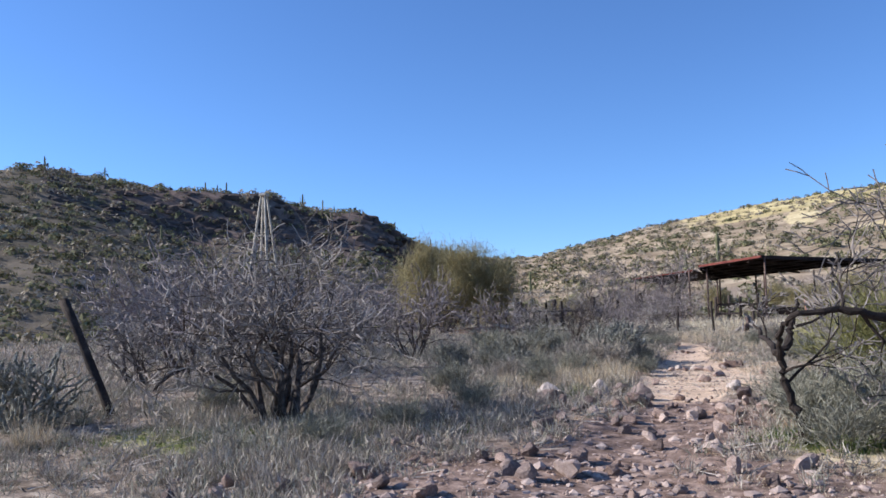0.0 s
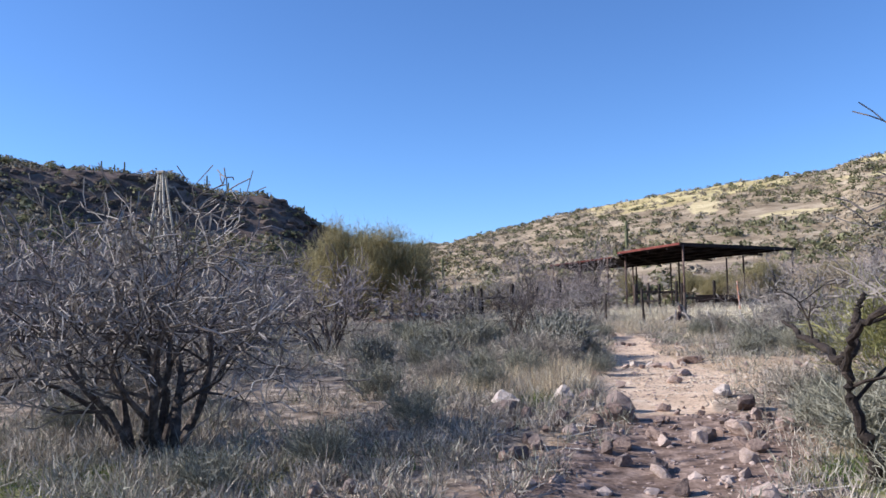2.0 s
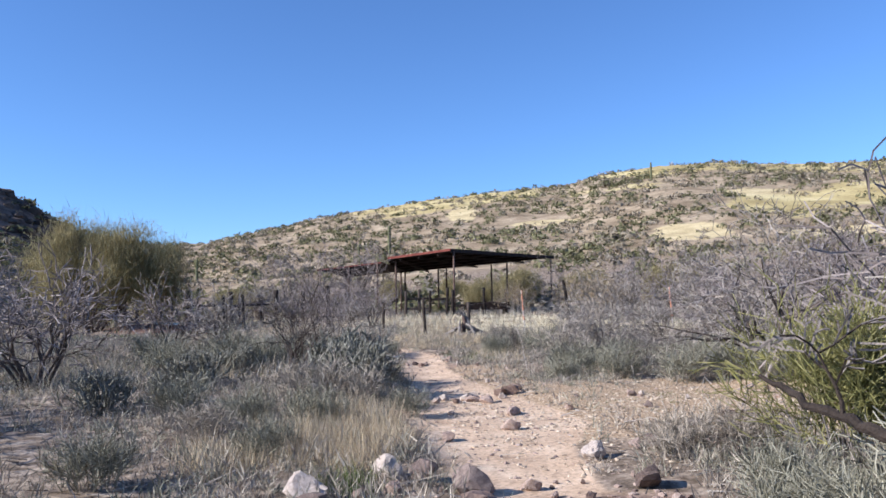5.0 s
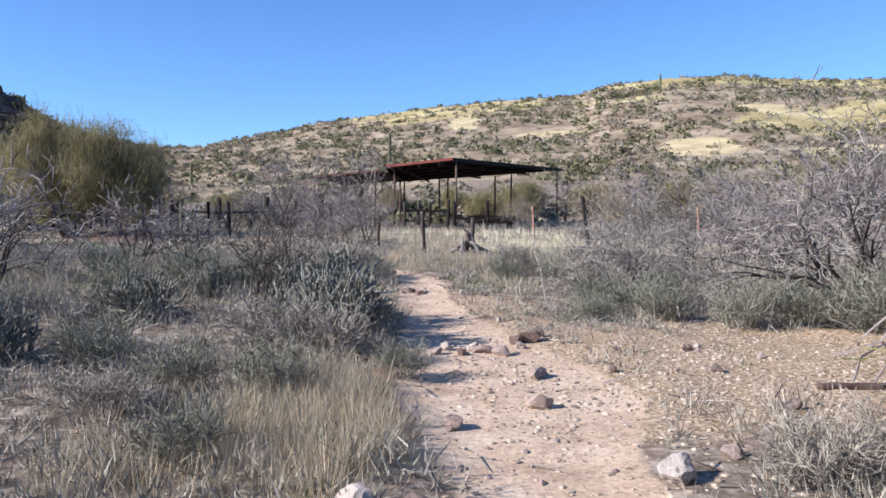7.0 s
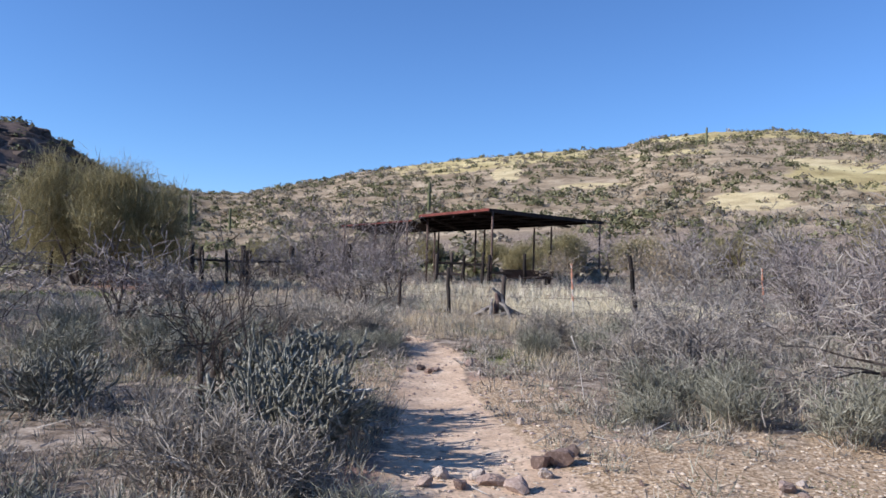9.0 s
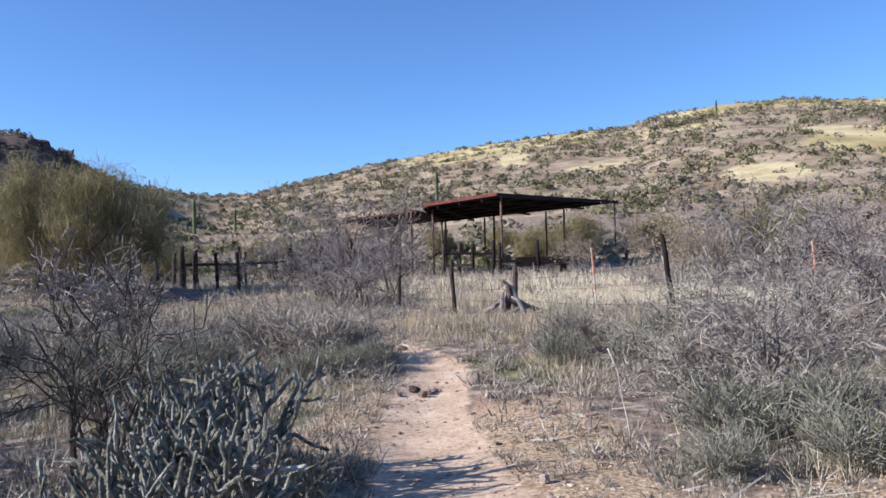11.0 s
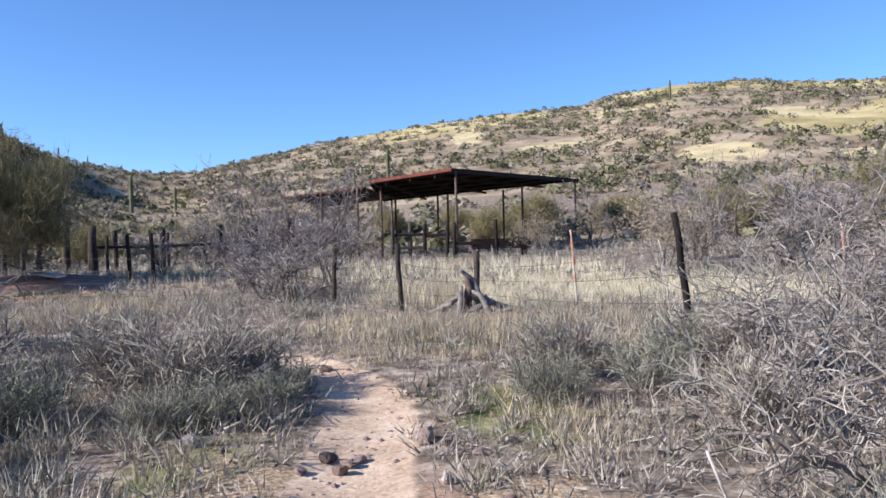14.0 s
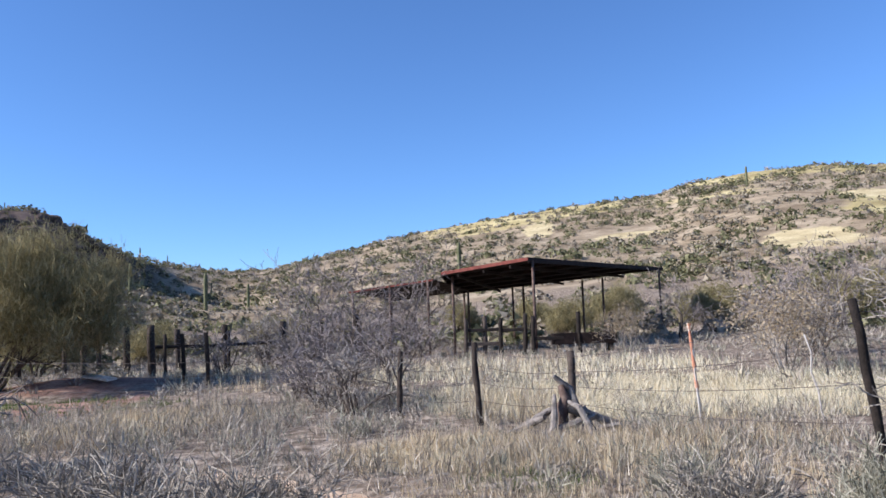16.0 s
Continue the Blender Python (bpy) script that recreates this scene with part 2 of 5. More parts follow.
RIDGE_AZ = (-180, -120, -80, -60, -46.7, -44, -40.8, -37, -35, -31.7, -29.8, -28.2, -25.8, -23.5, -21.5, -20.5, -17.1, -13.5, -10.7, -9.1, -5, -4, -0.2, 4.6, 8.9, 14, 15.6, 20.1, 23.8, 28.6, 34, 60, 100, 180)
RIDGE_EL = (2.5, 3.0, 7.5, 9.6, 10.1, 10.4, 10.0, 9.5, 9.2, 9.1, 9.0, 8.25, 7.9, 7.8, 6.9, 6.0, 5.0, 4.6, 4.75, 5.2, 6.0, 6.35, 7.0, 7.7, 8.15, 8.4, 8.95, 9.45, 9.45, 9.0, 8.7, 7.5, 3.5, 2.5)
RIDGE_D = ((-180, -80, -50, -21, -17, -13, -5, 34, 80, 180), (300, 200, 150, 155, 215, 260, 250, 240, 260, 300))
FOOT_D = ((-180, -80, -50, -25, -13, 0, 20, 40, 80, 180), (150, 60, 52, 62, 75, 72, 66, 52, 60, 150))


def near_ground(x, y):
    z = np.interp(y, (-20, 0, 4, 7, 10, 14, 20, 28, 45, 65), (-0.1, 0, 0.25, 0.42, 0.58, 0.66, 0.77, 1.0, 1.4, 1.6))
    z = z + 0.022 * np.clip(x, -25, 0) * np.clip(y / 45, 0, 1) + 0.018 * np.clip(x - 3, 0, 25)
    return z


TRAIL_Y = (-12, -3, 2, 5, 7.3, 9.2, 11.7, 13.0, 14.6, 16.0, 17.5, 19.1, 21.6, 23.0, 24.5, 26.0, 27.0)
TRAIL_X = (0.6, 0.1, -0.5, -0.8, -0.6, -0.37, -0.3, -0.12, -0.15, -0.25, -0.32, -0.42, -0.22, -0.38, -1.1, -2.4, -4.0)
TRAIL_W = (0.6, 0.6, 0.55, 0.5, 0.45, 0.42, 0.56, 0.95, 0.8, 0.58, 0.45, 0.4, 0.36, 0.36, 0.36, 0.36, 0.3)


def trail_mask(x, y):
    c, w = np.interp(y, TRAIL_Y, TRAIL_X), np.interp(y, TRAIL_Y, TRAIL_W)
    m = 1 - np.clip((np.abs(x - c) - w + 0.25) / 0.5, 0, 1)
    return m * smooth(y, -14, -10) * (1 - smooth(y, 25.6, 27.0))


def height(x, y, rough=True):
    x, y = np.asarray(x, float), np.asarray(y, float)
    d, az = np.hypot(x, y), np.degrees(np.arctan2(x, y))
    base = near_ground(x, y)
    el = np.interp(az, RIDGE_AZ, RIDGE_EL)
    dr, df = np.interp(az, *RIDGE_D), np.interp(az, *FOOT_D)
    top = 1.5 + dr * np.tan(np.radians(el))
    s = np.clip((d - df) / (dr - df), 0, 1)
    soft_rise = s ** 1.12
    steep = np.where(s < 0.72, 0.56 * s / 0.72, np.where(s < 0.84, 0.56 + 0.38 * (s - 0.72) / 0.12, 0.94 + 0.06 * (s - 0.84) / 0.16))
    k = smooth(az, -42, -34) * (1 - smooth(az, -20.5, -17.5))
    rise = soft_rise * (1 - k) + steep * k
    z = base + (top - base) * rise - np.clip(d - dr, 0, 400) * 0.12
    if rough:
        hillness = smooth(s, 0.0, 0.35)
        damp = 1 - 0.75 * smooth(s, 0.8, 1.0)
        z = z + hillness * damp * (1.9 * value_noise(x / 38, y / 38, 3) + 0.7 * value_noise(x / 9, y / 9, 5))
        z = z + 0.05 * value_noise(x / 1.6, y / 1.6, 7) * (1 - 0.7 * trail_mask(x, y))
        z = z - 0.05 * trail_mask(x, y)
        # red bank beside the corral
        z = z + 0.35 * np.exp(-(((x + 10.5) / 2.6) ** 2 + ((y - 40.6) / 1.3) ** 2)) - 0.25 * np.exp(-(((x + 9.0) / 3.0) ** 2 + ((y - 37.8) / 0.9) ** 2))
    return z


def blob(x, y, cx, cy, rx, ry):
    return np.clip(1.3 - np.hypot((x - cx) / rx, (y - cy) / ry), 0, 1)


# ---- mesh helpers ----
def fast_mesh(name, verts, faces, mat, smooth_shade=False):
    """A mesh from arrays of corners and of equal-sided faces."""
    verts, faces = np.asarray(verts, np.float32), np.asarray(faces, np.int32)
    me = bpy.data.meshes.new(name)
    k = faces.shape[1]
    me.vertices.add(len(verts))
    me.vertices.foreach_set("co", verts.ravel())
    me.loops.add(faces.size)
    me.loops.foreach_set("vertex_index", faces.ravel())
    me.polygons.add(len(faces))
    me.polygons.foreach_set("loop_start", np.arange(0, faces.size, k, dtype=np.int32))
    me.polygons.foreach_set("use_smooth", np.full(len(faces), smooth_shade))
    me.update(calc_edges=True)
    me.materials.append(mat)
    return me


class Geo:
    """Collects tubes and boxes as triangles."""

    def __init__(self):
        self.v, self.f, self.n = [], [], 0

    def add(self, v, f):
        self.v.append(np.asarray(v, float))
        self.f.append(np.asarray(f, int) + self.n)
        self.n += len(v)

    def tube(self, pts, radii, sides=3, cap=True):
        pts = np.asarray(pts, float)
        k = len(pts)
        tang = np.empty_like(pts)
        tang[1:-1] = pts[2:] - pts[:-2] if k > 2 else 0
        tang[0], tang[-1] = pts[1] - pts[0], pts[-1] - pts[-2]
        tang /= np.linalg.norm(tang, axis=1, keepdims=True) + 1e-9
        ref = np.array((0.0, 0.0, 1.0)) if abs(tang[0][2]) < 0.9 else np.array((1.0, 0.0, 0.0))
        a = np.cross(tang, ref)
        a /= np.linalg.norm(a, axis=1, keepdims=True) + 1e-9
        c = np.cross(tang, a)
        ang = np.arange(sides) * 2 * np.pi / sides
        r = np.asarray(radii, float)[:, None, None]
        ring = pts[:, None] + r * (np.cos(ang)[None, :, None] * a[:, None] + np.sin(ang)[None, :, None] * c[:, None])
        f = []
        for i in range(k - 1):
            for j in range(sides):
                p, q = i * sides + j, i * sides + (j + 1) % sides
                f += [(p, q, q + sides), (p, q + sides, p + sides)]
        if cap and sides > 3:
            for j in range(1, sides - 1):
                f.append((0, j + 1, j))
                e = (k - 1) * sides
                f.append((e, e + j, e + j + 1))
        self.add(ring.reshape(-1, 3), f)

    def box(self, m, sx, sy, sz):
        """A box of that size, its base's middle at the pose m, edges slightly chamfered."""
        c = min(sx, sy, sz) * 0.12
        bm = bmesh.new()
        bmesh.ops.create_cube(bm, size=1, matrix=m @ Matrix.Translation((0, 0, sz / 2)) @ Matrix.Diagonal((sx, sy, sz, 1)))
        bmesh.ops.bevel(bm, geom=bm.edges[:], offset=c, segments=1, affect="EDGES")
        bmesh.ops.triangulate(bm, faces=bm.faces[:])
        bm.verts.ensure_lookup_table()
        self.add([v.co[:] for v in bm.verts], [[v.index for v in f.verts] for f in bm.faces])
        bm.free()

    def mesh(self, name, mat, smooth_shade=False):
        return fast_mesh(name, np.concatenate(self.v), np.concatenate(self.f), mat, smooth_shade)


def part(name, mesh, parent, label=""):
    ob = new(name, mesh)
    ob.parent = parent
    if label:
        ob["label"] = label
    return ob


def thing(name, at, label, category, group="", turn=0.0, scale=1.0):
    ob = new(name)
    ob.matrix_world = Matrix.LocRotScale(at, Euler((0, 0, turn)), (scale, scale, scale))
    ob.empty_display_size = 0.2
    return tagged(ob, label, category, group)


def on_ground(x, y, dz=0.0):
    return Vector((x, y, float(height(x, y)) + dz))


# ---- ground ----
def build_ground():
    xs = np.unique(np.concatenate([np.arange(-5, 6, 0.16), np.arange(-16, 16, 0.6), np.arange(-60, 60, 2.0), np.arange(-260, 260, 4.0), np.linspace(-1800, 1800, 60)]).round(3))
    ys = np.unique(np.concatenate([np.arange(1, 28, 0.16), np.arange(-6, 60, 0.7), np.arange(-20, 300, 3.0), np.linspace(-1800, 1800, 60)]).round(3))
    xs = xs[np.concatenate([[True], np.diff(xs) > 0.09])]
    ys = ys[np.concatenate([[True], np.diff(ys) > 0.09])]
    gx, gy = np.meshgrid(xs, ys)
    x, y = gx.ravel(), gy.ravel()
    z = height(x, y)
    w, h = len(xs), len(ys)
    i = (np.arange(h - 1)[:, None] * w + np.arange(w - 1)[None]).ravel()
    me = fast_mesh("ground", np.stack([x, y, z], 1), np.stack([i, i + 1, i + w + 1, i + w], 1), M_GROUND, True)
    d, az = np.hypot(x, y), np.degrees(np.arctan2(x, y))
    df, dr = np.interp(az, *FOOT_D), np.interp(az, *RIDGE_D)
    s = np.clip((d - df) / (dr - df), 0, 1.5)
    right = smooth(az, -8, 2)
    n1 = value_noise(x / 30, y / 30, 11)
    masks = {
        "path": trail_mask(x, y),
        "hill": smooth(s, 0.06, 0.26),
        "ochre": np.clip(right * smooth(s + 0.45 * n1, 0.5, 1.0) * 0.6, 0, 1) + OCHRE(x, y),
        # left hill by bearing: soil painted darker for its side away from the sun
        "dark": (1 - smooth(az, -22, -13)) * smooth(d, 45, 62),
        "pale": PALE(x, y),
        "cliff": smooth(az, -44, -36) * (1 - smooth(az, -20.5, -18)) * smooth(s, 0.6, 0.74) * (1 - smooth(s, 0.9, 1.0)),
        "straw": np.maximum.reduce([blob(x, y, 3.5, 32.0, 5.0, 4.5), blob(x, y, -5.5, 31.0, 2.0, 3.0) * 0.8, blob(x, y, -1.5, 12.6, 1.0, 1.6), blob(x, y, 1.0, 6.6, 1.7, 1.1) * 0.9, blob(x, y, 0.6, 26.6, 2.4, 1.6) * 0.9]),
        "green": np.maximum.reduce([blob(x, y, -4.4, 7.2, 1.9, 1.1), blob(x, y, 1.0, 7.9, 1.0, 0.8), blob(x, y, 3.0, 15.3, 2.6, 1.5) * 0.72, blob(x, y, 1.6, 14.6, 1.2, 0.7) * 0.6, blob(x, y, -10, 34.5, 5, 2.5) * 0.8, blob(x, y, 0.9, 21.5, 0.8, 1.8) * 0.7, blob(x, y, -1.3, 20.0, 0.9, 1.8) * 0.75, blob(x, y, -7, 20, 6, 5) * 0.5]),
        "red": np.maximum.reduce([blob(x, y, -10.4, 40.2, 3.0, 1.8), blob(x, y, -1.02, 13.8, 0.34, 2.4) * 0.9, blob(x, y, 0.25, 19.0, 0.3, 2.0) * 0.75, blob(x, y, -8.4, 35.4, 1.8, 4.4) * 0.9]),
        "wash": np.maximum(smooth(y, -12, -8) * (1 - smooth(y, 9.2, 11.0)) * trail_mask(x * 0.5 - 0.3, y), blob(x, y, -0.7, 5.4, 3.0, 2.4)),
        "gravel": np.maximum.reduce([blob(x, y, 2.7, 14.0, 3.9, 3.2), blob(x, y, -0.4, 5.6, 1.6, 1.2), blob(x, y, 0.5, 17.8, 1.0, 3.0) * 0.8, blob(x, y, -1.0, 19.2, 0.9, 2.4) * 0.7, blob(x, y, -0.3, 8.9, 1.3, 1.8)]),
    }
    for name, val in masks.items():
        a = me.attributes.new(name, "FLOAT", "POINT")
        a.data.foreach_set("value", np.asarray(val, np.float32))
    tagged(new("ground", me), "dusty desert ground rising into stony brush-covered hills", "ground", kind="structure")


def bearing_blob(x, y, az, s0, half_az, half_s):
    d, a = np.hypot(x, y), np.degrees(np.arctan2(x, y))
    df, dr = np.interp(a, *FOOT_D), np.interp(a, *RIDGE_D)
    s = (d - df) / (dr - df)
    return np.clip(1.35 - np.hypot((a - az) / half_az, (s - s0) / half_s), 0, 1)


def OCHRE(x, y):
    return np.maximum.reduce([bearing_blob(x, y, 27.8, 0.46, 4.4, 0.13), bearing_blob(x, y, 34, 0.55, 5, 0.1), bearing_blob(x, y, 7.5, 0.93, 4.5, 0.06), bearing_blob(x, y, 20, 0.95, 4, 0.05)])


def PALE(x, y):
    return np.maximum.reduce([bearing_blob(x, y, 21.0, 0.27, 2.9, 0.06), bearing_blob(x, y, 6.4, 0.66, 1.2, 0.09), bearing_blob(x, y, 26.0, 0.56, 2.4, 0.04), bearing_blob(x, y, 31, 0.26, 5.0, 0.03), bearing_blob(x, y, 12, 0.5, 3.0, 0.03) * 0.9])


build_ground()


# ---- plants ----
def grow(stems, twigs, rng, p, way, length, radius, level, last, gnarl, lift, kids, sides=3, split=1, thin=0.0032):
    """One crooked branch with its side branches."""
    seg = 4 if level == 0 else (3 if level == 1 else 2)
    pts, rad = [p], [radius]
    d = way / np.linalg.norm(way)
    for i in range(seg):
        d = d + rng.normal(0, gnarl, 3) + np.array((0, 0, lift))
        d /= np.linalg.norm(d)
        p = p + d * (length / seg)
        pts.append(p)
        rad.append(radius * (1 - 0.62 * (i + 1) / seg))
        if level < last and (i > 0 or level > 0):
            for c in range(kids[level] if i < seg - 1 else kids[level] + 1):
                out = rng.normal(0, 1, 3)
                out -= d * (out @ d)
                out /= np.linalg.norm(out)
                d2 = d * rng.uniform(0.5, 1.0) + out * rng.uniform(0.5, 0.95)
                grow(stems, twigs, rng, p, d2, length * rng.uniform(0.45, 0.75), rad[-1] * rng.uniform(0.5, 0.75), level + 1, last, gnarl, lift, kids, sides, split, thin)
    (stems if level < split else twigs).tube(pts, np.maximum(rad, thin), 5 if level == 0 else sides)


def bare_shrub(seed, tall, wide, stems=8, last=3, kids=(1, 1, 1), thick=0.03, gnarl=0.2, lift=0.03, lean=(0, 0), split=2, base=0.18, thin=0.0032):
    """Meshes for the stems and for the twigs of a leafless shrub."""
    rng = np.random.default_rng(seed)
    gs, gt = Geo(), Geo()
    for i in range(stems):
        a = 2 * np.pi * (i + rng.uniform(-0.3, 0.3)) / stems
        out = rng.uniform(0.15, 1.0) * wide / tall * 0.55
        way = np.array((np.cos(a) * out + lean[0], np.sin(a) * out + lean[1], 1.0))
        start = np.array((np.cos(a) * base * rng.uniform(0.2, 1), np.sin(a) * base * rng.uniform(0.2, 1), -0.08))
        grow(gs, gt, rng, start, way, tall * rng.uniform(0.45, 0.68), thick * rng.uniform(0.6, 1.2), 0, last, gnarl, lift, kids, split=split, thin=thin)
    return gs, gt


def place_shrub(name, protos, x, y, label, category, group="", turn=0.0, scale=1.0, dz=0.0):
    ob = thing(name, on_ground(x, y, dz), label, category, group, turn, scale)
    for nm, me in protos:
        part(nm, me, ob)
    return ob


def leaves(rng, centres, spread, count, size, up=0.3, slim=0.25):
    """Small three-cornered leaves or twig tips round the centres."""
    n = len(centres) * count
    c = np.repeat(np.asarray(centres, float), count, 0) + rng.normal(0, 1, (n, 3)) * spread
    d = rng.normal(0, 1, (n, 3)) + np.array((0, 0, up))
    d /= np.linalg.norm(d, axis=1, keepdims=True)
    o = np.cross(d, rng.normal(0, 1, (n, 3)))
    o /= np.linalg.norm(o, axis=1, keepdims=True) + 1e-9
    s = (size * rng.uniform(0.5, 1.4, n))[:, None]
    v = np.stack([c - o * s * slim, c + o * s * slim, c + d * s], 1).reshape(-1, 3)
    return v, np.arange(n * 3).reshape(-1, 3)


def stuff(name, v, f, mat, label, category):
    return tagged(new(name, fast_mesh(name, v, f, mat)), label, category, kind="stuff")


def blades(rng, x, y, tall, count, spread, width, tilt):
    """Upright blades or stalks in tufts standing at x, y."""
    n = len(x) * count
    ox, oy = rng.normal(0, 1, n), rng.normal(0, 1, n)
    bx, by = np.repeat(x, count) + ox * spread, np.repeat(y, count) + oy * spread
    h = np.repeat(tall, count) * rng.uniform(0.45, 1.15, n)
    z = height(bx, by) - 0.01
    a, t = rng.uniform(0, 2 * np.pi, n), np.abs(rng.normal(0, tilt, n))
    d = np.stack([np.cos(a) * t + ox * tilt * 0.7, np.sin(a) * t + oy * tilt * 0.7, np.ones(n)], 1)
    h = h * np.exp(-0.22 * (ox ** 2 + oy ** 2))
    b2 = rng.uniform(0, 2 * np.pi, n)
    w = np.stack([np.cos(b2), np.sin(b2), np.zeros(n)], 1) * (width * rng.uniform(0.6, 1.4, n))[:, None]
    p = np.stack([bx, by, z], 1)
    v = np.stack([p - w, p + w, p + d * h[:, None]], 1).reshape(-1, 3)
    return v, np.arange(n * 3).reshape(-1, 3)


def clumps(rng, x, y, tall, count, spread, width):
    """Low woody clumps: stiff stalks with crooked side shoots."""
    n = len(x) * count
    a, r = rng.uniform(0, 2 * np.pi, n), np.sqrt(rng.uniform(0, 1, n))
    out = np.stack([np.cos(a), np.sin(a), np.zeros(n)], 1) * r[:, None]
    h = np.repeat(tall, count)
    part_up = np.where(rng.uniform(0, 1, n) < 0.4, 0.0, rng.uniform(0.1, 0.65, n)) * (1 - 0.45 * r)
    size = np.repeat(np.clip(tall / np.mean(tall), 0.6, 1.7) * spread, count)
    p = np.stack([np.repeat(x, count), np.repeat(y, count), np.zeros(n)], 1) + out * (size * (0.6 + 0.6 * part_up))[:, None]
    p[:, 2] = height(p[:, 0], p[:, 1]) - 0.01 + part_up * h
    d = out * 0.55 + rng.normal(0, 0.38, (n, 3)) + np.array((0, 0, 0.8))
    d /= np.linalg.norm(d, axis=1, keepdims=True)
    ln = h * rng.uniform(0.3, 0.75, n) * (1 - 0.3 * r)
    o = np.cross(d, rng.normal(0, 1, (n, 3)))
    o /= np.linalg.norm(o, axis=1, keepdims=True) + 1e-9
    w = o * (width * rng.uniform(0.6, 1.5, n))[:, None]
    v = np.stack([p - w, p + w, p + d * ln[:, None]], 1).reshape(-1, 3)
    return v, np.arange(n * 3).reshape(-1, 3)


def scatter(rng, n, x0, x1, y0, y1, keep):
    x, y = rng.uniform(x0, x1, n), rng.uniform(y0, y1, n)
    k = rng.uniform(0, 1, n) < keep(x, y)
    return x[k], y[k]


def bare(x, y):
    """How bare the soil is: trail, stony wash and gravel."""
    return np.clip(np.maximum.reduce([trail_mask(x, y) * 1.6, blob(x, y, 2.7, 14.0, 3.3, 2.5) * 1.25, blob(x, y, -0.4, 5.4, 2.6, 1.1) * 1.2, blob(x, y, 0.5, 17.6, 0.7, 2.4) * 0.7, blob(x, y, -0.3, 8.9, 0.8, 1.8), blob(x, y, -8.4, 35.6, 1.9, 4.2) * 1.1, blob(x, y, -10.2, 40.6, 2.6, 1.7) * 1.2]), 0, 1)


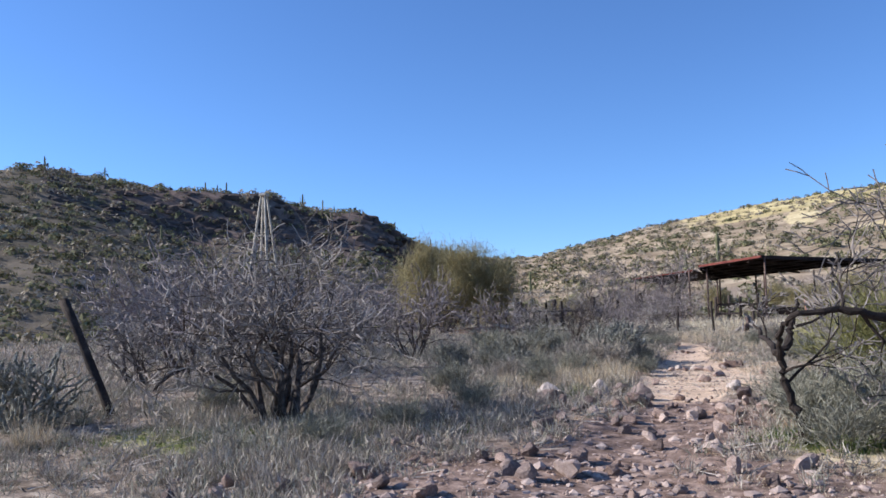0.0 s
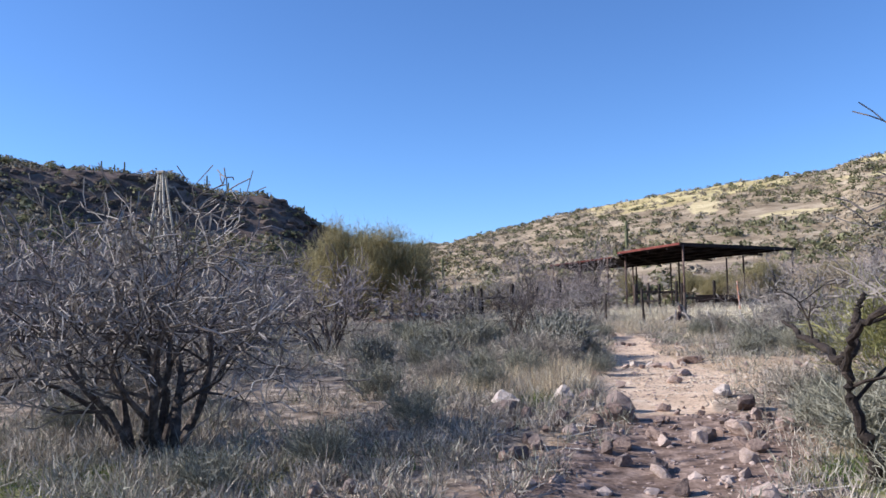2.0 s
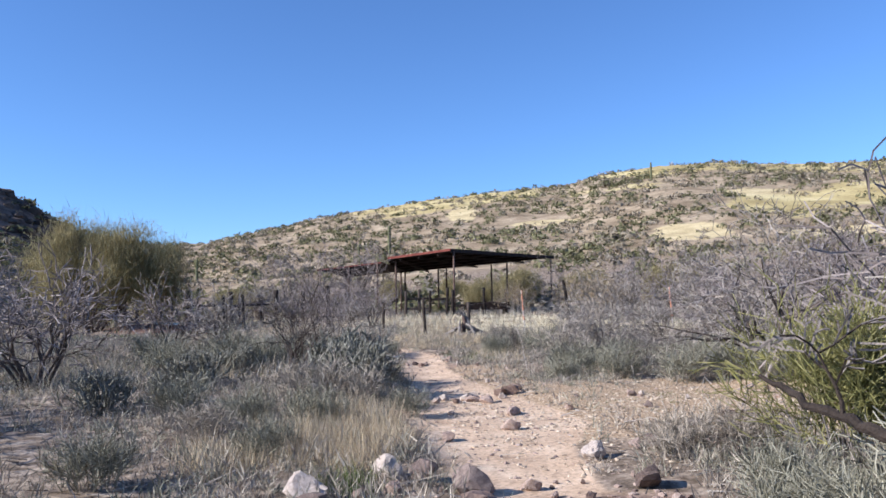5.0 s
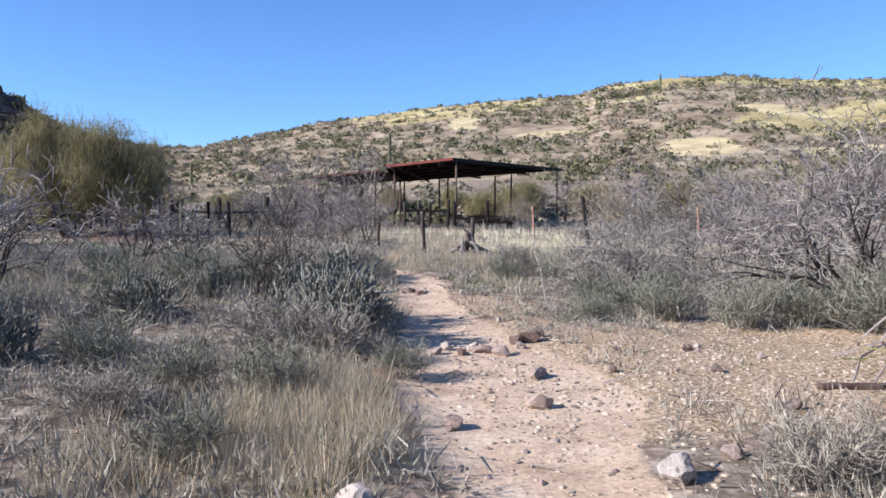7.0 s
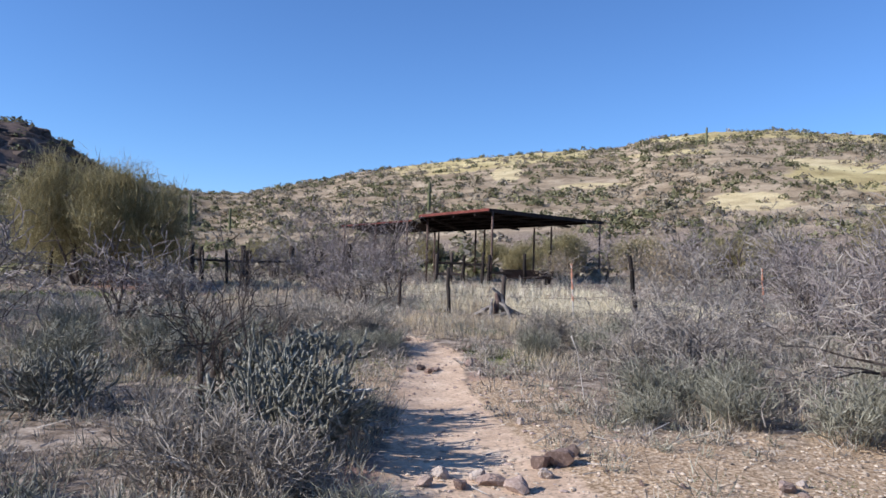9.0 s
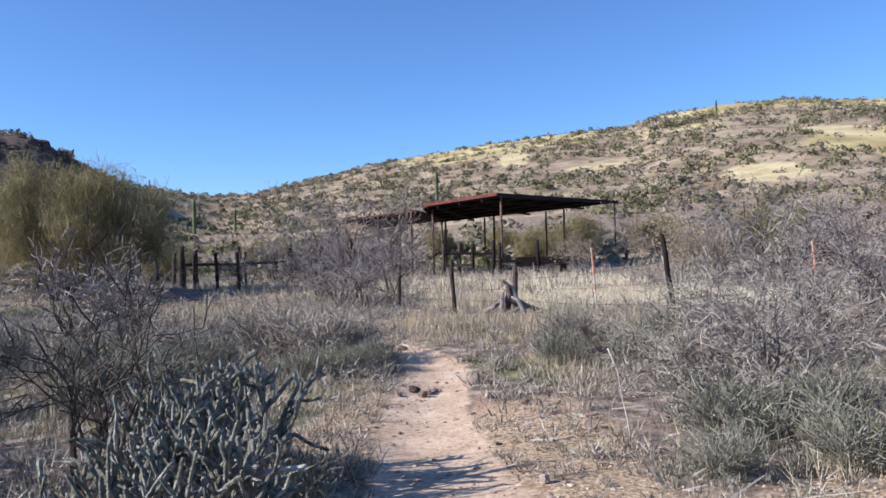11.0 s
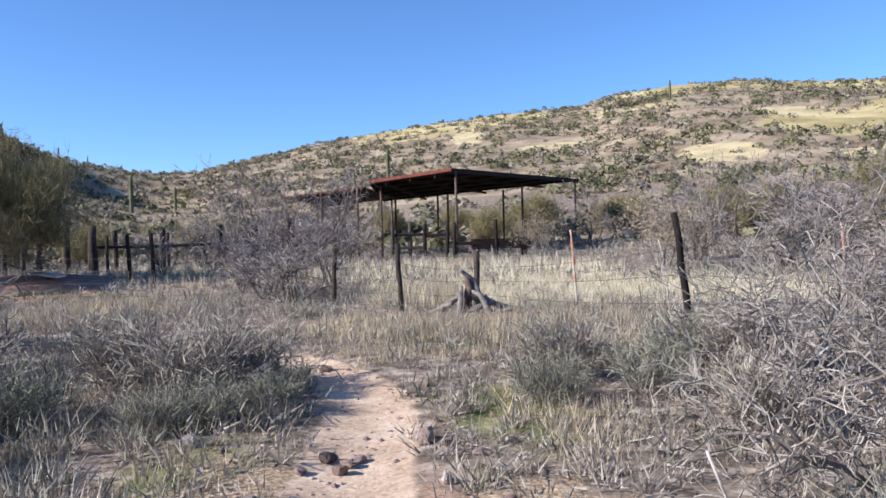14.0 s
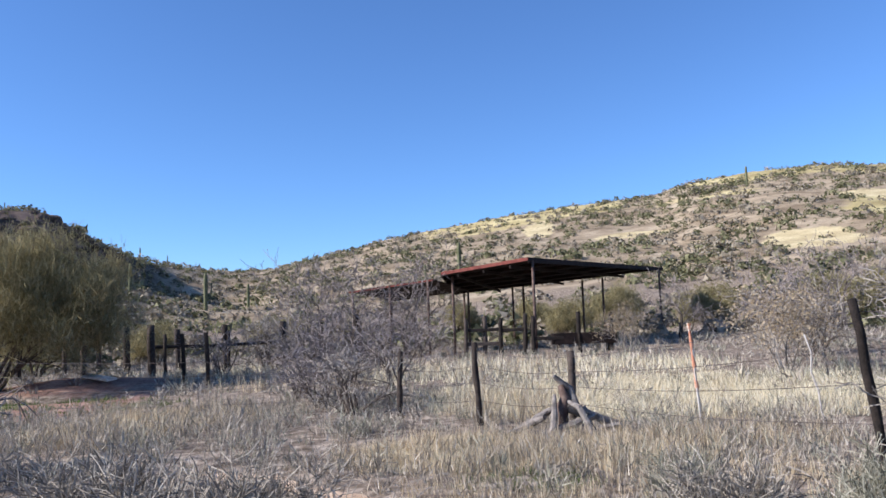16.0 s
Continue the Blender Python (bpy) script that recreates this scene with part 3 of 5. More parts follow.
def ground_cover():
    rng = np.random.default_rng(5)
    # grey dry stalks, dense close by and thinner farther off
    sets = [(2600, -9, -1.9, 4, 9.5, 0.24, 40, 0.0045), (2200, -7.5, -2.6, 3.6, 6.4, 0.2, 40, 0.0045), (7000, -9, 9, 3.5, 18, 0.24, 38, 0.0045), (8600, -16, 14, 17, 34, 0.32, 34, 0.0055), (5200, -32, 30, 30, 66, 0.45, 20, 0.013), (4000, -26, -8, 5, 32, 0.36, 22, 0.009), (2200, -48, -18, 12, 56, 0.5, 14, 0.017), (1800, 8, 26, 6, 32, 0.36, 22, 0.009)]
    vs, fs, n = [], [], 0
    vg, fg, ng = [], [], 0
    for cnt, x0, x1, y0, y1, tall, c, w in sets:
        x, y = scatter(rng, cnt, x0, x1, y0, y1, lambda a, b2: (1 - bare(a, b2)) * np.clip(np.where(b2 > 17.5, 0.85, 0.66) + 1.4 * value_noise(a / 1.7, b2 / 1.7, 21), 0.08, 1) * (1 - 0.85 * blob(a, b2, 3.6, 31.5, 4.2, 3.4)))
        hgt = tall * rng.uniform(0.5, 1.25, len(x)) * np.clip(1 + 0.5 * value_noise(x / 3, y / 3, 22), 0.5, 1.5)
        k = rng.uniform(0, 1, len(x)) < 0.3 + 0.25 * value_noise(x / 4, y / 4, 23)
        for sel in (~k, k):
            v, f = clumps(rng, x[sel], y[sel], hgt[sel], c, 0.14 if y1 < 20 else 0.2, w)
            if sel is k:
                vg.append(v), fg.append(f + ng)
                ng += len(v)
            else:
                vs.append(v), fs.append(f + n)
                n += len(v)
    stuff("dry_scrub", np.concatenate(vs), np.concatenate(fs), M_SCRUB, "low grey dry desert scrub stalks covering the ground", "scrub")
    stuff("sage_scrub", np.concatenate(vg), np.concatenate(fg), M_SCRUB_GREEN, "low grey-green sage clumps among the dry scrub", "scrub")

    def field(name, mat, label, spots):
        vs, fs, n = [], [], 0
        for cx, cy, rx, ry, cnt, tall, c, w, tilt in spots:
            a, r = rng.uniform(0, 2 * np.pi, cnt), np.sqrt(rng.uniform(0, 1, cnt))
            x, y = cx + rx * r * np.cos(a), cy + ry * r * np.sin(a)
            k = trail_mask(x, y) < 0.3
            x, y = x[k], y[k]
            v, f = blades(rng, x, y, tall * rng.uniform(0.6, 1.2, len(x)), c, 0.07, w, tilt)
            vs.append(v), fs.append(f + n)
            n += len(v)
        stuff(name, np.concatenate(vs), np.concatenate(fs), mat, label, "grass")

    field("straw_grass", M_STRAW, "tall dry golden straw grass in loose clumps", [
        (-1.65, 12.5, 0.6, 1.5, 330, 0.34, 26, 0.0026, 0.4), (-2.5, 12.0, 0.5, 1.2, 80, 0.3, 24, 0.0026, 0.4), (-1.5, 15.6, 0.9, 0.7, 50, 0.3, 20, 0.003, 0.3), (0.8, 26.4, 2.3, 1.2, 420, 0.3, 22, 0.0036, 0.25),
        (-4.9, 30.5, 1.8, 2.4, 260, 0.36, 18, 0.005, 0.25), (1.3, 21.3, 0.5, 1.3, 70, 0.25, 18, 0.004, 0.35), (-3.0, 20.5, 1.6, 2.0, 90, 0.28, 14, 0.005, 0.3),
        (-6.4, 6.5, 0.18, 0.18, 10, 0.42, 40, 0.003, 0.35), (2.2, 24.2, 1.2, 1.5, 150, 0.3, 16, 0.004, 0.3), (-2.2, 40, 6, 4, 260, 0.5, 10, 0.012, 0.3), (0.9, 30.2, 1.0, 1.6, 60, 0.6, 14, 0.006, 0.2), (3.2, 17.5, 2.0, 1.0, 60, 0.3, 12, 0.005, 0.3), (2.2, 13.3, 1.9, 1.5, 150, 0.055, 14, 0.004, 1.0), (0.9, 17.5, 0.6, 2.0, 60, 0.05, 12, 0.004, 1.0), (-1.0, 7.2, 2.5, 1.2, 90, 0.07, 12, 0.004, 0.9), (0.7, 6.5, 1.6, 0.9, 260, 0.05, 14, 0.0035, 1.4), (-0.2, 24.2, 1.6, 0.6, 120, 0.22, 18, 0.0036, 0.35), (2.4, 26.6, 2.0, 1.0, 200, 0.26, 18, 0.004, 0.35)])
    field("pale_straw_grass", M_STRAW_PALE, "pale sunlit straw grass behind the wire fence", [
        (3.6, 31.8, 4.4, 3.3, 1700, 0.26, 16, 0.005, 0.5), (6.5, 29.0, 2.5, 1.5, 520, 0.28, 16, 0.005, 0.5), (2.0, 38, 5, 3, 420, 0.45, 10, 0.012, 0.3), (-8, 44, 4, 3, 220, 0.35, 10, 0.014, 0.3)])
    field("green_grass", M_GREEN, "fresh green grass sprouting on shaded soil", [
        (-4.4, 7.5, 1.2, 0.55, 170, 0.10, 18, 0.003, 0.5), (1.2, 7.7, 0.9, 0.6, 110, 0.14, 20, 0.0035, 0.4), (-10.5, 34.6, 5, 2.2, 420, 0.14, 12, 0.009, 0.5), (0.7, 21.9, 0.5, 1.3, 100, 0.08, 16, 0.003, 0.6),
        (-1.25, 20.2, 0.7, 1.6, 120, 0.07, 16, 0.003, 0.6), (-1.7, 10.5, 0.25, 0.4, 40, 0.2, 16, 0.003, 0.4), (0.55, 24.8, 0.7, 0.6, 90, 0.12, 16, 0.003, 0.5), (-5.5, 21, 4, 3, 200, 0.1, 12, 0.005, 0.6), (-1.25, 21.6, 0.8, 0.5, 60, 0.12, 16, 0.0035, 0.5), (2.4, 14.4, 1.8, 0.9, 130, 0.045, 14, 0.0035, 0.9), (-4.6, 6.9, 1.9, 0.8, 220, 0.09, 16, 0.0035, 0.6), (-2.6, 8.0, 1.0, 0.5, 60, 0.1, 16, 0.003, 0.5)])


ground_cover()


def hill_brush():
    rng = np.random.default_rng(8)
    for name, mat, label, n, seed in (("green_hill_brush", M_HILL_GREEN, "dark green brush dotted over the stony hillsides", 21000, 31), ("dry_hill_brush", M_HILL_GREY, "grey-brown dry brush dotted over the hillsides", 17000, 32)):
        az = np.radians(rng.uniform(-56, 46, n))
        d = 50 + 213 * rng.uniform(0, 1, n) ** 0.8
        x, y = d * np.sin(az), d * np.cos(az)
        df = np.interp(np.degrees(az), *FOOT_D)
        left = 1 - smooth(np.degrees(az), -22, -12)
        k = (d > df * 0.82) & (rng.uniform(0, 1, n) < np.clip(0.52 + 0.8 * value_noise(x / 16, y / 16, seed) + 0.75 * value_noise(np.degrees(az) / 5, d / 7, seed + 4) + 0.2 * left, 0.1, 1)) & (d < np.interp(np.degrees(az), *RIDGE_D) + 6)
        k &= rng.uniform(0, 1, n) > 0.85 * np.clip(OCHRE(x, y) * 1.3 + PALE(x, y) * 1.5, 0, 1)
        x, y, d = x[k], y[k], d[k]
        size = rng.uniform(0.0, 1.0, len(x)) ** 2.8 * 1.2 + 0.24
        size = size * np.where((d < 95) & (x < -0.3 * y), 0.82, 1.0)
        z = height(x, y)
        cnt = 26
        m = len(x) * cnt
        u = rng.normal(0, 1, (m, 3))
        u /= np.linalg.norm(u, axis=1, keepdims=True)
        u[:, 2] = np.abs(u[:, 2])
        lump = 0.65 + 0.35 * rng.uniform(0, 1, (m, 1))
        S = np.repeat(size, cnt)[:, None]
        c = np.repeat(np.stack([x, y, z], 1), cnt, 0) + u * S * lump * np.array((1.0, 1.0, 0.85))
        o = np.cross(u, rng.normal(0, 1, (m, 3)))
        o /= np.linalg.norm(o, axis=1, keepdims=True)
        w = np.cross(u, o) + u * rng.normal(0, 0.5, (m, 1))
        q = S * rng.uniform(0.14, 0.29, (m, 1))
        v = np.stack([c - o * q, c + o * q, c + w * q * 1.5], 1).reshape(-1, 3)
        stuff(name, v, np.arange(m * 3).reshape(-1, 3), mat, label, "brush")


hill_brush()


def twig_litter():
    rng = np.random.default_rng(6)
    x, y = scatter(rng, 7000, -9, 7, 3.5, 26, lambda a, b2: (1 - bare(a, b2)) * 0.8 + 0.05)
    n = len(x)
    a, ln = rng.uniform(0, 6.28, n), rng.uniform(0.08, 0.45, n) ** 1.4 + 0.06
    p = np.stack([x, y, height(x, y) + 0.015], 1)
    d = np.stack([np.cos(a), np.sin(a), rng.uniform(-0.02, 0.35, n)], 1) * ln[:, None]
    w = np.stack([-np.sin(a), np.cos(a), np.full(n, 0.8)], 1) * rng.uniform(0.003, 0.007, n)[:, None]
    v = np.stack([p - w, p + w, p + d + w * 0.4, p + d - w * 0.4], 1).reshape(-1, 3)
    stuff("twig_litter", v, np.arange(n * 4).reshape(-1, 4), M_TWIG, "broken dry twigs littering the ground", "twigs")


twig_litter()

# the large bare bush beside the wash
gs, gt = bare_shrub(11, 2.3, 2.15, stems=12, last=4, kids=(1, 1, 1, 1), thick=0.05, gnarl=0.26, lift=0.05, split=3, thin=0.0062, base=0.22)
place_shrub("bare_bush", [("trunk", gs.mesh("trunk", M_BARK)), ("crown", gt.mesh("crown", M_TWIG))], -4.5, 8.05, "large leafless bush with dark stems and pale twigs", "bush", scale=0.9)

# dead tree with a limb that arches over the scrub
def arched_tree():
    rng = np.random.default_rng(4)
    gs, gt = Geo(), Geo()
    limbs = {
        "trunk": (((0.06, 0.05, -0.12), (0.0, 0.0, 0.22), (-0.1, -0.02, 0.5), (-0.14, -0.01, 0.8)), (0.06, 0.038, 0.034, 0.03)),
        "fork": (((-0.14, -0.01, 0.76), (-0.17, 0.3, 0.84), (-0.22, 0.7, 0.9), (-0.25, 1.08, 1.0)), (0.03, 0.025, 0.02, 0.012)),
        "stub": (((-0.13, -0.01, 0.74), (-0.02, 0.1, 0.92), (0.0, 0.16, 1.08), (0.06, 0.16, 1.2)), (0.032, 0.03, 0.026, 0.014)),
        "arch": (((-0.14, -0.02, 0.72), (-0.16, -0.3, 0.95), (-0.06, -0.55, 1.1), (0.3, -0.5, 1.13), (0.8, -0.4, 1.03), (1.5, -0.3, 0.98)), (0.028, 0.022, 0.022, 0.028, 0.034, 0.042)),
    }
    for pts, rad in limbs.values():
        pts = np.array(pts)
        u = np.linspace(0, len(pts) - 1, 5 * len(pts))
        fine = np.stack([np.interp(u, range(len(pts)), pts[:, k]) for k in range(3)], 1) + rng.normal(0, 0.009, (len(u), 3))
        gs.tube(fine, np.interp(u, range(len(pts)), rad) * rng.uniform(0.82, 1.22, len(u)), 8)
    for start, way, ln, r in (((1.45, -0.3, 1.0), (-0.05, 0.1, 1.0), 1.05, 0.03), ((1.25, -0.32, 1.0), (-0.1, 0.3, 1.0), 0.85, 0.022), ((1.0, -0.35, 1.03), (0.3, 0.3, 1.0), 0.9, 0.022), ((0.75, -0.4, 1.04), (0.5, 0.2, 1.0), 0.7, 0.018), ((0.3, -0.5, 1.13), (0.4, 0.1, 1.0), 0.34, 0.014), ((0.45, -0.48, 1.1), (0.6, 0.3, -0.6), 0.6, 0.018), ((0.9, -0.4, 1.0), (0.2, 0.2, -1.0), 0.6, 0.018), ((1.4, -0.3, 1.0), (0.5, 0.0, 1.0), 1.3, 0.032), ((-0.2, 0.5, 0.87), (-0.2, 0.3, 0.7), 0.3, 0.012), ((-0.1, 0.0, 0.5), (0.7, 0.4, 0.6), 0.7, 0.016), ((0.02, 0.1, 1.0), (0.6, 0.4, 0.5), 0.6, 0.014), ((-0.12, 0.0, 0.6), (0.5, -0.4, 0.5), 0.5, 0.014)):
        grow(gs, gt, rng, np.array(start), np.array(way, float), ln, r, 0, 3, 0.24, 0.02, (1, 1, 1), split=2, thin=0.0055)
    return [("trunk", gs.mesh("trunk", M_POST)), ("crown", gt.mesh("crown", M_BARK_GREY))]


place_shrub("dead_tree", arched_tree(), 0.74, 7.58, "dead blackened desert tree with one limb arching over the scrub", "tree")

# broom-like green bush
gs, gt = bare_shrub(21, 1.3, 1.0, stems=28, last=3, kids=(1, 2, 1), thick=0.014, gnarl=0.13, lift=0.12, split=1, base=0.28, thin=0.0042)
place_shrub("green_broom_bush", [("trunk", gs.mesh("trunk", M_BARK_GREY)), ("crown", gt.mesh("crown", M_LEAF_BRIGHT))], 1.85, 10.1, "yellow-green broom bush with fine upright twigs", "bush", scale=0.78)


def cholla(seed, arms, tall, wide):
    """Jointed arms, each a mesh of its own."""
    rng = np.random.default_rng(seed)
    made = []

    def joint(g, p, d, level, r):
        ln = rng.uniform(0.055, 0.125)
        d = d / np.linalg.norm(d)
        q = p + d * ln
        pts = [p + (q - p) * t for t in (0, 0.12, 0.35, 0.65, 0.88, 1)]
        g.tube(pts, [r * k for k in (0.6, 1.0, 0.86, 1.02, 0.95, 0.3)], 6)
        if level < 9:
            for c in range(1 if rng.uniform() < 0.68 else 2):
                d2 = d + rng.normal(0, 0.42, 3) + np.array((0, 0, 0.2))
                joint(g, q - d * 0.01, d2, level + 1, r * rng.uniform(0.86, 1.0))

    for i in range(arms):
        a = 2 * np.pi * (i + rng.uniform(-0.4, 0.4)) / arms
        o = rng.uniform(0.2, 1.0) * wide / tall
        g = Geo()
        joint(g, np.array((np.cos(a) * 0.14, np.sin(a) * 0.14, -0.03)), np.array((np.cos(a) * o, np.sin(a) * o, 0.8)), 0, rng.uniform(0.017, 0.024))
        made.append(("arm", g.mesh("arm", M_CHOLLA)))
    return made


g = cholla(3, 38, 1.05, 1.3)
DEAD = []
for a, b2 in (((0.2, 0.1, 0.35), (0.62, 0.0, 0.5)), ((-0.3, -0.4, 0.05), (0.05, -0.3, 0.3))):
    a, b2 = np.array(a), np.array(b2)
    d = Geo()
    d.tube([a, (a + b2) / 2 + np.array((0, 0, 0.04)), b2], (0.022, 0.018, 0.012), 6)
    DEAD.append(("dead_branch", d.mesh("dead_branch", M_BLEACHED)))
place_shrub("cholla_cactus", g + DEAD, -1.62, 15.65, "grey-green jointed cholla cactus beside the trail", "cactus", scale=1.0)
g2 = cholla(9, 16, 1.0, 0.8)
place_shrub("cholla_cactus", g2, -7.35, 7.35, "pale jointed cholla cactus by a leaning post", "cactus", scale=1.15)
g3 = cholla(19, 20, 1.0, 0.9)
CHOLLA_SMALL = g3
for x, y, s in ((-4.0, 17.2, 0.8), (-3.7, 20.0, 0.7), (-4.6, 14.6, 0.7), (-1.75, 16.95, 1.1)):
    place_shrub("cholla_cactus", CHOLLA_SMALL, x, y, "dark green cholla cactus in dry scrub", "cactus", "scrub chollas", x * 3, s)

# small dark sapling behind the cholla
gs, gt = bare_shrub(36, 1.55, 0.75, stems=4, last=3, kids=(1, 1, 1), thick=0.04, gnarl=0.2, lift=0.09, split=1, base=0.06, thin=0.005)
place_shrub("bare_sapling", [("trunk", gs.mesh("trunk", M_BARK)), ("crown", gt.mesh("crown", M_BARK))], -2.5, 16.85, "small leafless sapling with blackish stems", "sapling", scale=0.92)

# twisted grey bush beside the trail
gs, gt = bare_shrub(41, 1.6, 3.6, stems=10, last=4, kids=(1, 1, 1, 1), thick=0.045, gnarl=0.27, lift=0.0, split=2, thin=0.0048)
TWISTED = [("trunk", gs.mesh("trunk", M_BARK_GREY)), ("crown", gt.mesh("crown", M_TWIG))]
place_shrub("twisted_bush", TWISTED, 2.65, 19.1, "sprawling leafless bush with twisted grey limbs", "bush", scale=0.78)
place_shrub("twisted_bush", TWISTED, 3.4, 21.5, "sprawling leafless bush with twisted grey limbs", "bush", turn=2.2, scale=0.85)
gs, gt = bare_shrub(43, 2.2, 2.6, stems=8, last=4, kids=(1, 1, 1, 1), thick=0.06, gnarl=0.3, lift=0.02, split=2, thin=0.0052)
place_shrub("twisted_bush", [("trunk", gs.mesh("trunk", M_BARK)), ("crown", gt.mesh("crown", M_TWIG))], 5.0, 17.0, "broad leafless bush with blackish twisted limbs by the gravel", "bush")

# shared shapes for the other shrubs
SHAPES = []
for i, (tall, wide, st) in enumerate(((1.9, 2.2, 9), (1.6, 2.4, 10), (2.3, 2.2, 8))):
    gs, gt = bare_shrub(50 + i, tall, wide, stems=st, last=3, kids=(1, 1, 1), thick=0.036, gnarl=0.25, lift=0.03, split=2, thin=0.0085)
    SHAPES.append([("trunk", gs.mesh("trunk", M_BARK)), ("crown", gt.mesh("crown", M_TWIG_MAUVE if i != 1 else M_TWIG))])
gs, gt = bare_shrub(60, 1.0, 1.3, stems=26, last=2, kids=(2, 2), thick=0.012, gnarl=0.2, lift=0.05, split=1, base=0.35, thin=0.005)
LOW = [("trunk", gs.mesh("trunk", M_BARK_GREY)), ("crown", gt.mesh("crown", M_SCRUB))]
for x, y, s, k in ((-1.85, 22.5, 0.78, 3), (-2.7, 23.2, 0.75, 3), (-1.35, 23.0, 0.65, 3), (-3.6, 22.0, 0.65, 3), (2.6, 20.6, 0.6, 3), (3.4, 22.4, 0.7, 3), (1.6, 22.6, 0.6, 3),
                   (-2.4, 32.0, 0.58, 0), (-1.7, 30.8, 0.68, 1), (-3.2, 34.0, 0.5, 2), (-1.2, 34.5, 0.72, 2), (-2.6, 37.0, 0.8, 0), (-6.9, 42.0, 0.75, 2), (-4.6, 43.0, 0.85, 0), (-5.6, 44.0, 0.8, 1), (-3.0, 45.5, 1.0, 2), (-1.2, 47.0, 0.95, 0), (-6.8, 47.5, 1.2, 1),
                   (5.6, 23.6, 0.6, 1), (6.2, 21.0, 0.75, 0), (7.2, 24.5, 0.75, 2), (7.6, 19.0, 0.9, 0), (8.4, 27.5, 0.85, 1), (6.6, 16.0, 0.9, 2), (7.5, 14.5, 1.2, 0), (9.5, 22.0, 0.95, 2), (10.5, 17.0, 1.3, 0), (9.4, 33.0, 0.9, 1), (11.5, 30.0, 1.0, 0), (12.5, 36.0, 1.05, 2), (9.6, 38.5, 1.0, 1), (14.5, 41.0, 1.2, 0), (11.4, 44.0, 1.1, 2), (17.0, 46.0, 1.7, 1), (16.0, 34.0, 1.6, 2), (14.0, 25.0, 1.5, 1), (20.0, 40.0, 1.8, 0),
                   (-3.0, 12.6, 0.4, 3), (-2.1, 14.7, 0.6, 3), (-1.6, 14.6, 0.5, 3), (1.0, 11.0, 0.4, 3), (1.5, 10.95, 0.45, 3), (-6.8, 12.4, 0.75, 0), (-8.6, 11.0, 0.8, 1), (-7.8, 14.0, 1.1, 2), (-6.6, 18.0, 1.0, 0), (-9.6, 13.5, 1.15, 2), (-9.0, 17.8, 1.1, 1), (-11.5, 16.0, 1.3, 0), (-4.8, 24.0, 0.8, 1), (-6.4, 26.0, 0.9, 0), (-8.0, 22.5, 1.0, 2), (-10.8, 21.5, 1.25, 1), (-13.0, 20.0, 1.4, 0), (-12.0, 26.0, 1.3, 2), (-15.0, 25.0, 1.5, 1), (-17.0, 31.0, 1.6, 0), (-14.0, 31.5, 1.3, 2), (-19.0, 24.0, 1.6, 2), (-21.0, 35.0, 1.8, 1), (-25.0, 32.0, 1.9, 0),
                   (-8.6, 8.0, 0.7, 3), (-5.8, 9.8, 0.8, 3), (2.9, 8.6, 0.8, 3), (2.2, 7.2, 0.6, 3), (3.4, 10.2, 0.9, 1), (4.6, 11.8, 1.1, 2), (3.7, 7.4, 0.9, 1), (2.5, 7.9, 0.8, 3)):
    label = ("low grey twiggy shrub in the dry scrub" if k == 3 else "leafless grey-mauve thorny shrub")
    place_shrub("dry_shrub", SHAPES[k] if k < 3 else LOW, x, y, label, "shrub", "dry shrubs", x * 7 + y, s)

# sage clumps
gs, gt = bare_shrub(61, 0.7, 1.0, stems=34, last=2, kids=(2, 1), thick=0.007, gnarl=0.13, lift=0.07, split=1, base=0.3, thin=0.004)
SAGE = [("trunk", gs.mesh("trunk", M_SCRUB_GREEN)), ("crown", gt.mesh("crown", M_SCRUB_GREEN))]
for x, y, s in ((-3.3, 20.4, 0.9), (-4.2, 21.2, 1.0), (-3.0, 21.6, 0.8), (-5.0, 19.8, 0.9), (-2.7, 13.4, 0.6), (-3.6, 14.3, 0.7), (-2.3, 11.7, 0.5), (-3.4, 10.8, 0.6), (-2.6, 9.2, 0.5), (0.95, 8.7, 0.55), (1.5, 7.9, 0.6), (2.1, 8.4, 0.65), (1.1, 9.5, 0.6), (1.05, 8.4, 0.75), (1.05, 7.4, 0.6), (1.75, 8.9, 0.95), (1.7, 7.4, 0.75), (0.85, 9.1, 0.6), (1.45, 8.4, 0.8), (2.6, 9.4, 0.7), (1.25, 21.6, 0.6), (2.2, 21.9, 0.7), (3.0, 23.0, 0.8), (1.7, 23.8, 0.6), (2.4, 17.0, 0.7), (3.2, 16.4, 0.8), (1.5, 16.9, 0.5), (-1.2, 16.6, 0.5), (-1.0, 13.9, 0.45), (-2.0, 13.2, 0.6), (-5.6, 8.6, 0.6), (-2.9, 7.6, 0.5), (-3.4, 6.9, 0.45), (4.2, 17.4, 0.8), (-6.0, 22.6, 0.9), (-1.05, 21.9, 0.5), (-0.95, 22.5, 0.45), (-1.5, 21.5, 0.55), (-1.9, 21.3, 0.5), (3.9, 16.2, 0.8), (4.4, 15.7, 0.9), (4.9, 16.2, 1.0), (5.3, 15.4, 0.9), (1.9, 17.8, 0.8), (2.7, 18.0, 0.8)):
    place_shrub("sage_clump", SAGE, x, y, "grey-green sage clump in the dry scrub", "shrub", "sage clumps", x * 5 + y, s)


